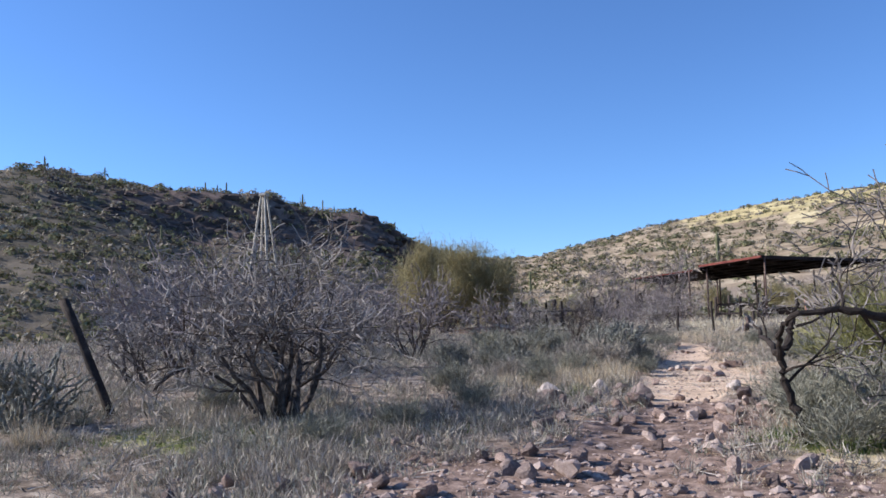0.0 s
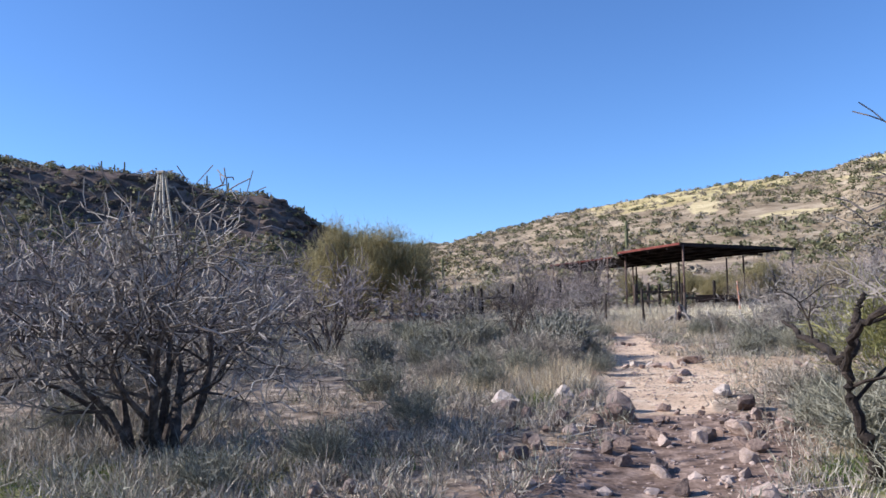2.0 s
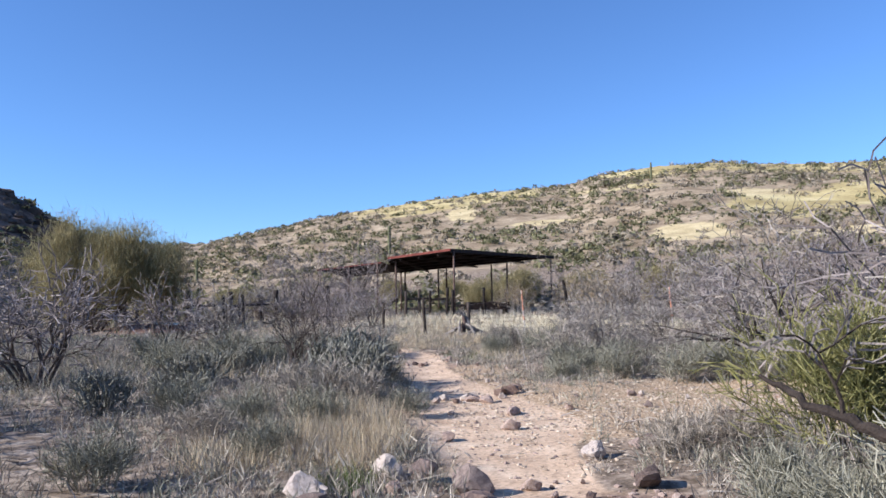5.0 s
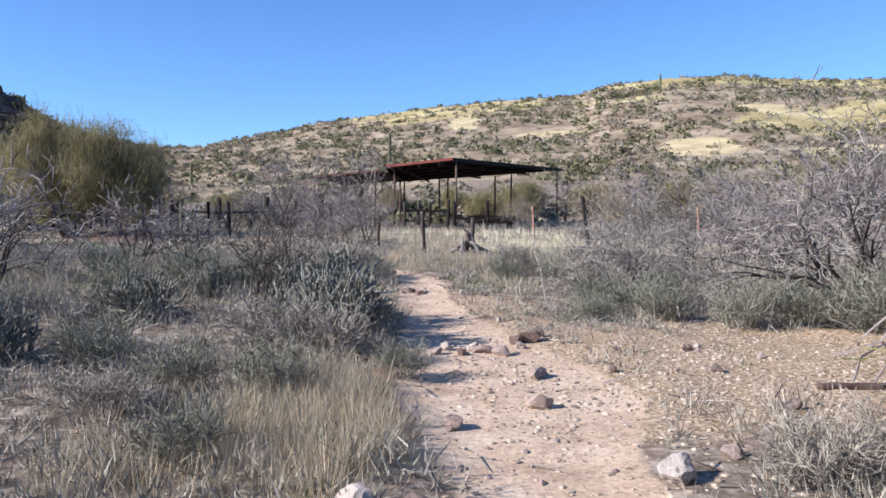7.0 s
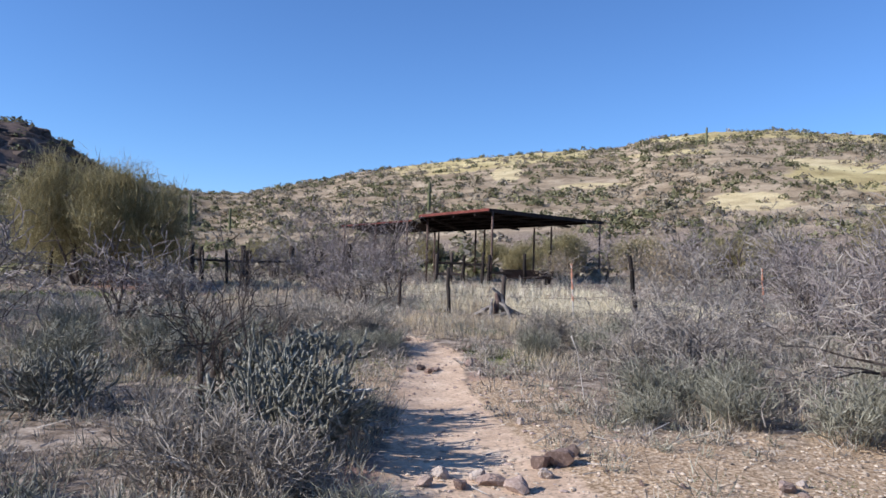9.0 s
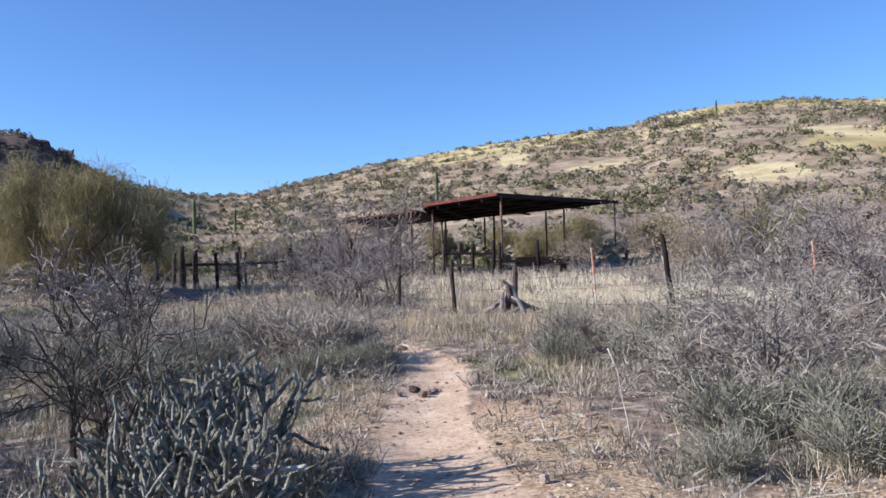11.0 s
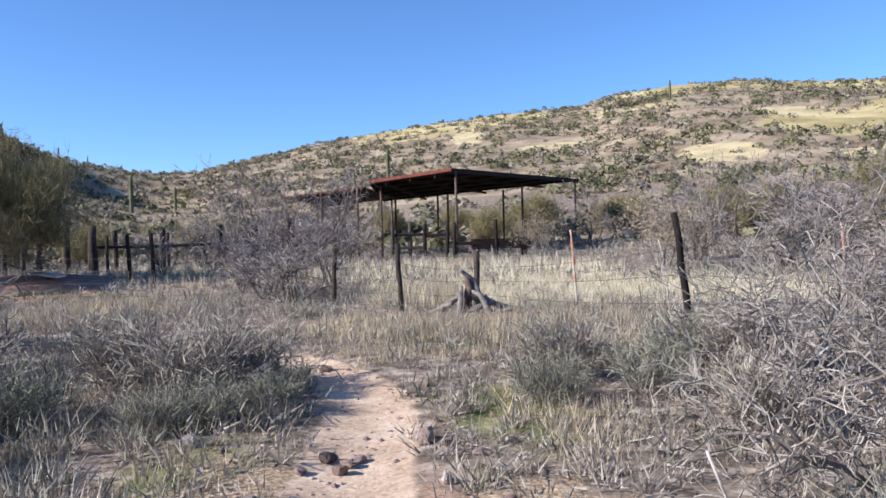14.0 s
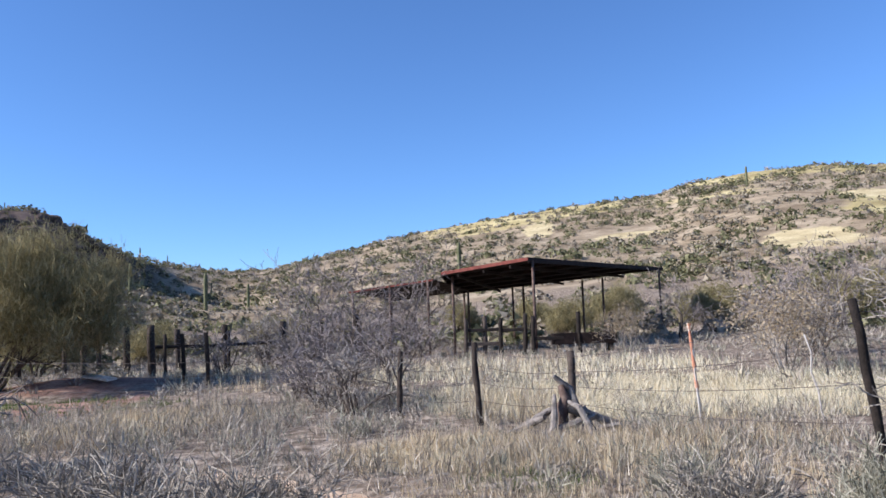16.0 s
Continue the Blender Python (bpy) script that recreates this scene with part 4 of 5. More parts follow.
# ---- trees and green bushes ----
def palo_verde():
    rng = np.random.default_rng(77)
    gs, gt = Geo(), Geo()
    tips = []

    def limb(p, d, ln, r, lv):
        d = d / np.linalg.norm(d)
        pts, rad = [p], [r]
        for i in range(3):
            d = d + rng.normal(0, 0.16, 3) + np.array((0, 0, 0.03))
            d /= np.linalg.norm(d)
            p = p + d * ln / 3
            pts.append(p)
            rad.append(r * (1 - 0.2 * (i + 1)))
            if lv >= 2:
                tips.append(p)
            if lv < 4 and i > 0 - (lv > 0):
                for c in range(2 if i == 2 else 1):
                    o = rng.normal(0, 1, 3)
                    limb(p, d + o * 0.62, ln * rng.uniform(0.55, 0.78), rad[-1] * 0.62, lv + 1)
        (gs if lv < 3 else gt).tube(pts, np.maximum(rad, 0.008), 5 if lv < 2 else 3)

    for i in range(7):
        a = i * 2 * np.pi / 7 + rng.uniform(-0.3, 0.3)
        limb(np.array((0.15 * np.cos(a), 0.15 * np.sin(a), -0.1)), np.array((np.cos(a) * rng.uniform(0.25, 0.85), np.sin(a) * rng.uniform(0.25, 0.85), 1.0)), rng.uniform(1.7, 2.1), 0.09, 0)
    tips = np.array(tips)
    tips = tips[tips[:, 2] > 1.3]
    trunk = ("trunk", gs.mesh("trunk", M_BARK))
    v, f = leaves(rng, tips, 0.24, 17, 0.4, 1.5, 0.019)
    full = [trunk, ("crown_twig", gt.mesh("crown_twig", M_LEAF_PALO)), ("crown", fast_mesh("crown", v, f, M_LEAF_PALO))]
    v, f = leaves(rng, tips[::4], 0.34, 18, 0.42, 0.9, 0.05)
    return full, [trunk, ("crown", fast_mesh("crown", v, f, M_LEAF_PALO))]


PALO, PALO_FAR = palo_verde()
top_z = max(v.co.z for v in PALO[2][1].vertices)
place_shrub("palo_verde_tree", PALO, -12.6, 39.6, "large olive-green palo verde tree with fine twigs", "tree", "palo verdes", 0.0, 5.5 / top_z)
for x, y, tall in ((-16.5, 25.5, 2.2), (-19.0, 29.0, 2.6), (-23.0, 40.0, 3.2), (-17.5, 52.0, 3.2), (-14.5, 58.0, 2.6), (-20.5, 60.0, 3.5), (-9.0, 64.0, 2.6), (-5.5, 67.0, 2.4), (8.0, 68.0, 3.0), (11.5, 71.0, 3.6), (15.5, 64.0, 3.4), (19.5, 58.0, 3.4), (24.0, 62.0, 3.6), (29.0, 57.0, 3.4), (6.0, 75.0, 2.8), (-28.0, 52.0, 3.4), (34.0, 66.0, 3.6), (1.0, 78.0, 2.6), (-12.0, 74.0, 3.0)):
    place_shrub("palo_verde_bush", PALO_FAR, x, y, "olive-green palo verde bush below the hill", "bush", "palo verdes", x * 5, tall / top_z)

# tan-leaved bushes behind the fence
rng = np.random.default_rng(81)
gs, gt = bare_shrub(82, 2.0, 2.0, stems=7, last=3, kids=(1, 1, 1), thick=0.03, gnarl=0.18, lift=0.04, split=4)
c = np.concatenate(gs.v)
c = c[c[:, 2] > 0.7][::9]
v, f = leaves(rng, c, 0.14, 5, 0.06, 0.1, 0.3)
TAN = [("trunk", gs.mesh("trunk", M_TWIG)), ("crown", fast_mesh("crown", v, f, M_LEAF_TAN))]
for x, y, s in ((6.9, 34.2, 0.95), (7.9, 36.0, 0.8), (6.0, 44.5, 0.8)):
    place_shrub("tan_leaved_bush", TAN, x, y, "bush with dry tan leaves behind the fence", "bush", "tan bushes", x * 4, s)

# tall bare trees about the shed and on the right flat
gs, gt = bare_shrub(91, 4.6, 4.2, stems=4, last=4, kids=(1, 1, 1, 1), thick=0.09, gnarl=0.22, lift=0.05, split=1, base=0.2, thin=0.011)
MESQUITE = [("trunk", gs.mesh("trunk", M_BARK)), ("crown", gt.mesh("crown", M_TWIG_MAUVE))]
for x, y, s in ((-3.4, 49.2, 0.78), (-1.6, 48.8, 0.62), (-5.4, 51.0, 0.75), (-1.4, 55.5, 0.9), (-6.5, 57.0, 0.9), (13.5, 50.0, 0.7), (17.5, 53.0, 0.8), (10.0, 52.0, 0.55), (22.0, 48.0, 0.8), (26.0, 45.0, 0.85)):
    place_shrub("bare_mesquite", MESQUITE, x, y, "tall leafless mesquite tree with mauve twigs", "tree", "bare mesquites", x * 3, s)


# ---- saguaros ----
def saguaro_body(tall, r, ribs=14):
    zs = np.array((-0.1, 0.05, 0.3, 0.6, 0.85, 0.95, 0.985, 1.0)) * tall
    rs = np.array((0.8, 0.85, 0.95, 1.0, 0.92, 0.75, 0.5, 0.05)) * r
    n = ribs * 2
    a = np.arange(n) * 2 * np.pi / n
    w = np.where(np.arange(n) % 2 == 0, 1.0, 0.82)
    v = np.stack([np.outer(rs, np.cos(a) * w), np.outer(rs, np.sin(a) * w), np.repeat(zs[:, None], n, 1)], 2).reshape(-1, 3)
    i = (np.arange(len(zs) - 1)[:, None] * n + np.arange(n)[None]).ravel()
    j = (np.arange(len(zs) - 1)[:, None] * n + (np.arange(n)[None] + 1) % n).ravel()
    return fast_mesh("trunk", v, np.stack([i, j, j + n, i + n], 1), M_SAGUARO, True)


SAG = saguaro_body(1.0, 0.055)
g = Geo()
g.tube([(0.04, 0, 0.45), (0.11, 0, 0.44), (0.15, 0, 0.5), (0.155, 0, 0.62), (0.15, 0, 0.74), (0.15, 0, 0.76)], (0.03, 0.035, 0.037, 0.038, 0.03, 0.004), 10)
SAG_ARM = g.mesh("arm", M_SAGUARO, True)


def on_bearing(az, s):
    df, dr = float(np.interp(az, *FOOT_D)), float(np.interp(az, *RIDGE_D))
    d = df + (dr - df) * s
    return d * math.sin(radians(az)), d * math.cos(radians(az))


def saguaro(x, y, tall, arms=0, turn=0.0):
    ob = thing("saguaro_cactus", on_ground(x, y, -0.02 * tall), "tall green saguaro cactus standing on the hill", "cactus", "saguaros", turn, tall)
    part("trunk", SAG, ob)
    for k in range(arms):
        a = part("arm", SAG_ARM, ob)
        a.matrix_local = pose(0, 0, -0.08 * k, 0, 0, 180 * k + 20 * k)


saguaro(2.5, 129.9, 5.0)
saguaro(*on_bearing(19.4, 0.78), 4.6)
saguaro(-29.0, 116.3, 4.6, 1, 0.4)
saguaro(-24.2, 118.0, 3.4)
saguaro(-38.5, 117.0, 4.4, 1, 2.0)
for az, s, tall, arms in ((-44.2, 0.99, 2.2, 1), (-40.6, 1.0, 2.0, 2), (-34.2, 1.0, 2.4, 0), (-33.4, 1.0, 2.0, 0), (-32.8, 1.0, 2.6, 0), (-27.6, 0.98, 3.0, 2), (-26.2, 0.99, 2.5, 1), (-25.4, 0.98, 1.6, 0), (-18.6, 0.95, 2.4, 0), (-17.2, 0.97, 2.2, 0), (-1.0, 0.3, 2.8, 0), (-37.0, 0.6, 2.6, 0)):
    x, y = on_bearing(az, s)
    saguaro(x, y, tall, arms, az)


# ---- rocks ----
def rock_mesh(seed, mat, flat=0.7, cuts=2):
    rng = np.random.default_rng(seed)
    bm = bmesh.new()
    bmesh.ops.create_icosphere(bm, subdivisions=cuts, radius=1.0)
    planes = rng.normal(0, 1, (9, 3))
    planes /= np.linalg.norm(planes, axis=1, keepdims=True)
    for v in bm.verts:
        p = np.array(v.co)
        for n in planes:
            over = p @ n - 0.5
            if over > 0:
                p = p - n * over * 0.9
        p = p * (1 + 0.06 * rng.normal())
        v.co = (p[0], p[1] * 0.85, p[2] * flat)
    me = bpy.data.meshes.new("rock")
    bm.to_mesh(me)
    bm.free()
    me.materials.append(mat)
    return me


ROCKS = {"pink": [rock_mesh(i, M_ROCK, 0.6 + 0.05 * i) for i in range(4)], "pale": [rock_mesh(10 + i, M_ROCK_PALE, 0.75, 3) for i in range(2)], "dark": [rock_mesh(20 + i, M_ROCK_DARK, 0.7) for i in range(3)]}
LABELS = {"pink": "pinkish-brown angular rock lying on the trail", "pale": "pale rounded boulder beside the trail", "dark": "dark reddish-brown rock beside the trail"}


def rock(kind, i, x, y, size, turn=0.0, sink=0.25, group="trail rocks"):
    ob = new("rock" if kind != "pale" else "boulder", ROCKS[kind][i % len(ROCKS[kind])])
    ob.matrix_world = Matrix.LocRotScale(on_ground(x, y, size * (0.6 - sink)), Euler((0.1 * i, 0.07 * i, turn)), (size, size, size))
    return tagged(ob, LABELS[kind], "rock", group)


for kind, i, x, y, s in (("pale", 0, -1.33, 10.75, 0.16), ("dark", 0, -1.08, 10.7, 0.15), ("dark", 1, -0.78, 10.35, 0.2), ("pale", 1, -1.85, 10.2, 0.2), ("dark", 2, -1.82, 9.85, 0.19), ("pink", 0, -0.75, 9.8, 0.2), ("pink", 1, -0.35, 10.45, 0.1), ("pink", 2, -0.4, 9.75, 0.09), ("dark", 0, 0.42, 10.2, 0.16), ("pink", 3, 0.55, 9.2, 0.13), ("dark", 2, -0.1, 8.95, 0.15), ("pink", 1, -0.5, 9.05, 0.13), ("dark", 1, -1.3, 9.4, 0.14), ("pink", 0, 0.2, 9.1, 0.15),
                         ("pink", 1, 0.05, 14.95, 0.12), ("pink", 2, 0.18, 13.95, 0.13), ("pale", 1, -0.22, 15.2, 0.09), ("pink", 3, -0.35, 15.0, 0.08), ("pink", 0, 0.42, 15.6, 0.17), ("dark", 1, 0.6, 15.8, 0.1), ("pink", 2, -0.5, 14.1, 0.06), ("pink", 0, -0.6, 15.05, 0.09), ("pale", 0, -0.47, 15.25, 0.08), ("pink", 2, -0.12, 15.1, 0.11), ("pale", 1, 0.28, 15.3, 0.08), ("pink", 3, 0.3, 15.55, 0.12), ("pink", 1, -0.05, 12.9, 0.13), ("pink", 3, 0.85, 14.0, 0.08), ("pink", 0, -0.72, 12.4, 0.11), ("pale", 1, 0.35, 11.2, 0.14), ("dark", 0, 0.95, 11.5, 0.13), ("dark", 1, 1.15, 11.3, 0.1), ("pink", 1, 0.8, 11.55, 0.09), ("pink", 3, 1.5, 11.6, 0.1), ("pale", 0, 2.0, 11.9, 0.09), ("dark", 2, 1.75, 12.6, 0.1), ("pink", 0, 1.9, 14.9, 0.1), ("dark", 1, 1.75, 13.9, 0.08),
                         ("pink", 1, 0.16, 20.8, 0.13), ("dark", 2, -0.52, 20.5, 0.1), ("pink", 2, -0.3, 20.5, 0.07), ("pink", 3, -0.42, 20.25, 0.08), ("pink", 0, 0.3, 20.65, 0.07), ("pink", 1, 0.5, 20.3, 0.06), ("pink", 0, -0.38, 20.4, 0.08), ("pink", 1, -0.68, 20.25, 0.07), ("pale", 0, -1.5, 20.9, 0.09), ("pink", 3, -0.9, 23.4, 0.13), ("pink", 1, -0.72, 23.8, 0.1), ("dark", 2, -1.3, 23.6, 0.12), ("pale", 1, 0.75, 20.6, 0.06),
                         ("pink", 1, 0.05, 7.15, 0.12), ("pink", 0, -1.05, 6.3, 0.16), ("dark", 1, -1.3, 6.05, 0.13), ("pink", 2, -1.6, 6.5, 0.11), ("pink", 3, -2.6, 5.9, 0.13), ("dark", 0, -2.3, 5.6, 0.1), ("pale", 0, -2.75, 6.15, 0.08), ("pink", 0, -1.9, 5.4, 0.12), ("pink", 2, -0.6, 5.5, 0.12), ("dark", 2, -0.2, 5.9, 0.08), ("pale", 0, 2.9, 25.2, 0.08), ("pink", 1, 1.2, 27.6, 0.15), ("pale", 1, 1.0, 27.4, 0.1)):
    rock(kind, i, x, y, s, x * 9 + y * 4)
rng = np.random.default_rng(14)
for k in range(95):
    x, y = rng.uniform(-3.6, 1.0), rng.uniform(4.4, 7.4)
    rock("pink" if k % 4 else "dark", k, x, y, 0.03 + 0.1 * rng.uniform() ** 2, k, 0.3, "wash stones")
for k in range(80):
    x, y = rng.uniform(-1.7, 0.7), rng.uniform(7.6, 10.6)
    rock("pink" if k % 3 else "dark", k, x, y, 0.03 + 0.09 * rng.uniform() ** 2, k, 0.3, "wash stones")
for k in range(24):
    x, y = rng.uniform(0.5, 4.2), rng.uniform(11.2, 15.2)
    rock("pink" if k % 5 else "pale", k, x, y, 0.02 + 0.05 * rng.uniform() ** 2, k, 0.3, "gravel stones")
for k in range(26):
    y = rng.uniform(15.5, 23.5)
    x = np.interp(y, TRAIL_Y, TRAIL_X) + rng.choice((-1, 1)) * rng.uniform(0.4, 1.1)
    rock("pink" if k % 4 else "pale", k, x, y, rng.uniform(0.025, 0.06), k, 0.25, "trailside stones")


def pebbles(name, seed, n, span, keep, big, flat, mat, label):
    rng = np.random.default_rng(seed)
    x, y = scatter(rng, n, *span, keep)
    n = len(x)
    bm = bmesh.new()
    bmesh.ops.create_icosphere(bm, subdivisions=1, radius=1.0)
    ball_v, ball_f = np.array([v.co[:] for v in bm.verts]), np.array([[v.index for v in f.verts] for f in bm.faces])
    bm.free()
    k = len(ball_v)
    s = ((0.008 + big * rng.uniform(0, 1, n) ** 3) * np.where(y < 7.8, 1.9, 1.0))[:, None, None]
    a = rng.uniform(0, 6.28, n)
    rot = np.zeros((n, 3, 3))
    rot[:, 0, 0], rot[:, 0, 1], rot[:, 1, 0], rot[:, 1, 1], rot[:, 2, 2] = np.cos(a), -np.sin(a) * 0.75, np.sin(a), np.cos(a) * 0.75, flat
    v = np.einsum("nij,kj->nki", rot, ball_v) * s * rng.uniform(0.65, 1.25, (n, k, 1)) + np.stack([x, y, height(x, y)], 1)[:, None]
    f = (ball_f[None] + (np.arange(n) * k)[:, None, None]).reshape(-1, 3)
    stuff(name, v.reshape(-1, 3), f, mat, label, "pebbles")


pebbles("pebbles", 15, 24000, (-4.5, 5, 4, 24.5), lambda a, b2: np.clip(np.maximum.reduce([blob(a, b2, -0.9, 5.6, 3.0, 1.5) * 1.2, trail_mask(a, b2) * 0.3, blob(a, b2, -0.4, 8.8, 1.5, 2.0) * 1.2, blob(a, b2, 0.6, 17.8, 0.9, 3) * 0.7, blob(a, b2, -1.0, 19.8, 1.1, 2.8) * 0.8, blob(a, b2, 0.8, 20.2, 0.7, 1.8) * 0.6]), 0.02, 1), 0.032, 0.55, M_PEBBLE, "loose pinkish pebbles in the wash and along the trail")
pebbles("stone_chips", 17, 30000, (-1.2, 7, 10.5, 18.0), lambda a, b2: np.clip(blob(a, b2, 2.5, 13.8, 3.7, 3.2) * (0.75 + 0.6 * value_noise(a / 0.9, b2 / 0.9, 41)), 0.0, 1), 0.026, 0.5, M_CHIP, "flat buff stone chips covering the gravel clearing")


def cliff_rocks():
    rng = np.random.default_rng(16)
    base = rock_mesh(33, M_CLIFF, 0.9, 2)
    co = np.array([v.co[:] for v in base.vertices])
    fa = np.array([p.vertices[:] for p in base.polygons])
    vs, fs, n = [], [], 0
    for k in range(900):
        az = rng.uniform(-44, -19.5)
        s = rng.uniform(0.66, 0.95) if rng.uniform() < 0.75 else rng.uniform(0.3, 0.7)
        x, y = on_bearing(az, s)
        size = rng.uniform(0.4, 1.5) * (1.2 if s > 0.66 else 0.6)
        a = rng.uniform(0, 6.28)
        r = np.array(((np.cos(a), -np.sin(a), 0), (np.sin(a), np.cos(a), 0), (0, 0, 1)))
        vs.append(co @ r.T * size * np.array((1, 1, rng.uniform(0.7, 1.2))) + np.array((x, y, float(height(x, y)) - 0.45 * size)))
        fs.append(fa + n)
        n += len(co)
    stuff("cliff_rocks", np.concatenate(vs), np.concatenate(fs), M_CLIFF, "dark broken rocks along the hilltop cliff", "rocks")


cliff_rocks()


# ---- posts, fences and the corral ----
def post_mesh(name, tall, r, seed, mat=None, sides=9, bend=0.014):
    rng = np.random.default_rng(seed)
    g = Geo()
    k = 7
    pts = [(rng.normal(0, bend) * i / k, rng.normal(0, bend) * i / k, -0.3 + (tall + 0.3) * i / (k - 1)) for i in range(k)]
    g.tube(pts, [r * rng.uniform(0.85, 1.12) for i in range(k)], sides)
    return g.mesh(name, mat or M_POST, True)


def post(parent, me, x, y, lean=(0.0, 0.0), turn=0.0, name="post"):
    p = part(name, me, parent)
    o = parent.matrix_world.translation
    z = float(height(x, y))
    p.matrix_local = Matrix.LocRotScale((x - o.x, y - o.y, z - o.z), Euler((lean[0], lean[1], turn)), None)
    return p


# leaning post
ob = new("leaning_post", post_mesh("leaning_post", 1.7, 0.06, 1))
ob.matrix_world = Matrix.LocRotScale(on_ground(-6.9, 8.3, -0.05), Euler((0, radians(-28), 0)), None)
tagged(ob, "dark weathered wooden post leaning in dry scrub", "post")

# wire fence
FENCE = ((-0.9, 30.3, 1.02, 0.045, (0.0, 0.03)), (0.31, 28.7, 1.15, 0.045, (0.0, -0.05)), (1.53, 28.2, 1.0, 0.05, (0.0, 0.0)), (3.62, 24.35, 1.58, 0.04, (0.05, -0.15)))
fence = thing("wire_fence", on_ground(0, 28.5), "old barbed wire fence on crooked dark posts", "fence")
tops = []
for i, (x, y, tall, r, lean) in enumerate(FENCE):
    post(fence, post_mesh("post", tall, r, 40 + i, M_POST), x, y, lean)
    tops.append((x, y, float(height(x, y)), tall, lean))
ends = [(-9.0, 31.5, float(height(-9.0, 31.5)), 1.3, (0, 0))] + tops + [(8.5, 19.6, float(height(8.5, 19.6)), 1.4, (0, 0))]
o = fence.matrix_world.translation
for frac in (0.3, 0.52, 0.72, 0.92):
    for p, q in zip(ends[:-1], ends[1:]):
        a = np.array((p[0] + math.sin(p[4][1]) * p[3] * frac, p[1], p[2] + p[3] * frac)) - np.array(o)
        b2 = np.array((q[0] + math.sin(q[4][1]) * q[3] * frac, q[1], q[2] + q[3] * frac)) - np.array(o)
        g = Geo()
        g.tube([a + (b2 - a) * t - np.array((0, 0, 0.06 * math.sin(math.pi * t))) for t in np.linspace(0, 1, 9)], [0.004] * 9, 3)
        part("wire", g.mesh("wire", M_WIRE), fence)

# stakes wound with orange flagging
for x, y, tall, lean in ((3.13, 27.9, 1.3, -0.06), (7.2, 27.0, 1.3, -0.06)):
    st = thing("marker_stake", on_ground(x, y), "thin stake wrapped in faded orange flagging", "stake", "marker stakes")
    sp = part("stake", post_mesh("stake", tall, 0.016, 44, M_BLEACHED, 6, 0.02), st)
    sp.matrix_local = Matrix.LocRotScale((0, 0, 0), Euler((0, lean, 0)), None)
    g = Geo()
    g.tube([(0.004 * math.sin(i * 2), 0.004 * math.cos(i * 2), tall * (0.3 + 0.07 * i)) for i in range(11)], [(0.012, 0.028, 0.02)[(i * 7) % 3] for i in range(11)], 8)
    part("flagging", g.mesh("flagging", M_ORANGE), sp, "faded orange ribbon")
ob = new("bleached_stick", post_mesh("bleached_stick", 1.1, 0.011, 45, M_BLEACHED, 6, 0.06))
ob.matrix_world = Matrix.LocRotScale(on_ground(4.45, 27.3), Euler((0, -0.12, 0)), None)
tagged(ob, "crooked bleached stick standing in pale grass", "stick")
ob = new("bleached_stick", post_mesh("bleached_stick", 0.8, 0.006, 46, M_BLEACHED, 5, 0.04))
ob.matrix_world = Matrix.LocRotScale(on_ground(1.15, 17.75), Euler((0, -0.2, 0)), None)
tagged(ob, "thin bleached stick leaning among grey twigs", "stick")

# gnarled dead wood at the foot of a fence post
heap = thing("dead_wood_heap", on_ground(1.35, 27.6), "gnarled heap of dead wood against a fence post", "dead wood", scale=1.2)
rng = np.random.default_rng(48)
g = Geo()
g.tube([(-0.05, 0, -0.1), (-0.08, 0, 0.2), (0.0, 0.02, 0.38), (-0.05, 0, 0.52)], (0.13, 0.09, 0.06, 0.03), 8)
part("stump", g.mesh("stump", M_PIPE, True), heap, "splintered brown stump")
for a, b2, r in (((-0.5, 0, 0.02), (-0.05, 0.05, 0.32), 0.05), ((0.0, 0, 0.3), (0.55, 0.05, 0.1), 0.06), ((-0.3, -0.15, 0.0), (0.3, -0.1, 0.22), 0.05), ((0.1, 0, 0.3), (-0.12, 0, 0.62), 0.045), ((0.5, -0.1, 0.0), (0.2, 0.1, 0.28), 0.04), ((-0.6, 0.1, 0.0), (-0.25, -0.1, 0.2), 0.05), ((-0.75, -0.1, 0.0), (-0.2, 0.0, 0.26), 0.035), ((0.7, 0.05, 0.02), (0.1, -0.15, 0.3), 0.035), ((-0.2, -0.25, 0.0), (-0.12, 0.0, 0.42), 0.04), ((0.25, -0.25, 0.0), (0.0, 0.0, 0.36), 0.04), ((-0.45, -0.2, 0.05), (0.5, -0.22, 0.12), 0.045)):
    g = Geo()
    a, b2 = np.array(a), np.array(b2)
    g.tube([a, a + (b2 - a) * 0.5 + rng.normal(0, 0.05, 3), b2], (r, r * 0.9, r * 0.5), 7)
    part("dead_limb", g.mesh("dead_limb", M_BARK_GREY), heap)

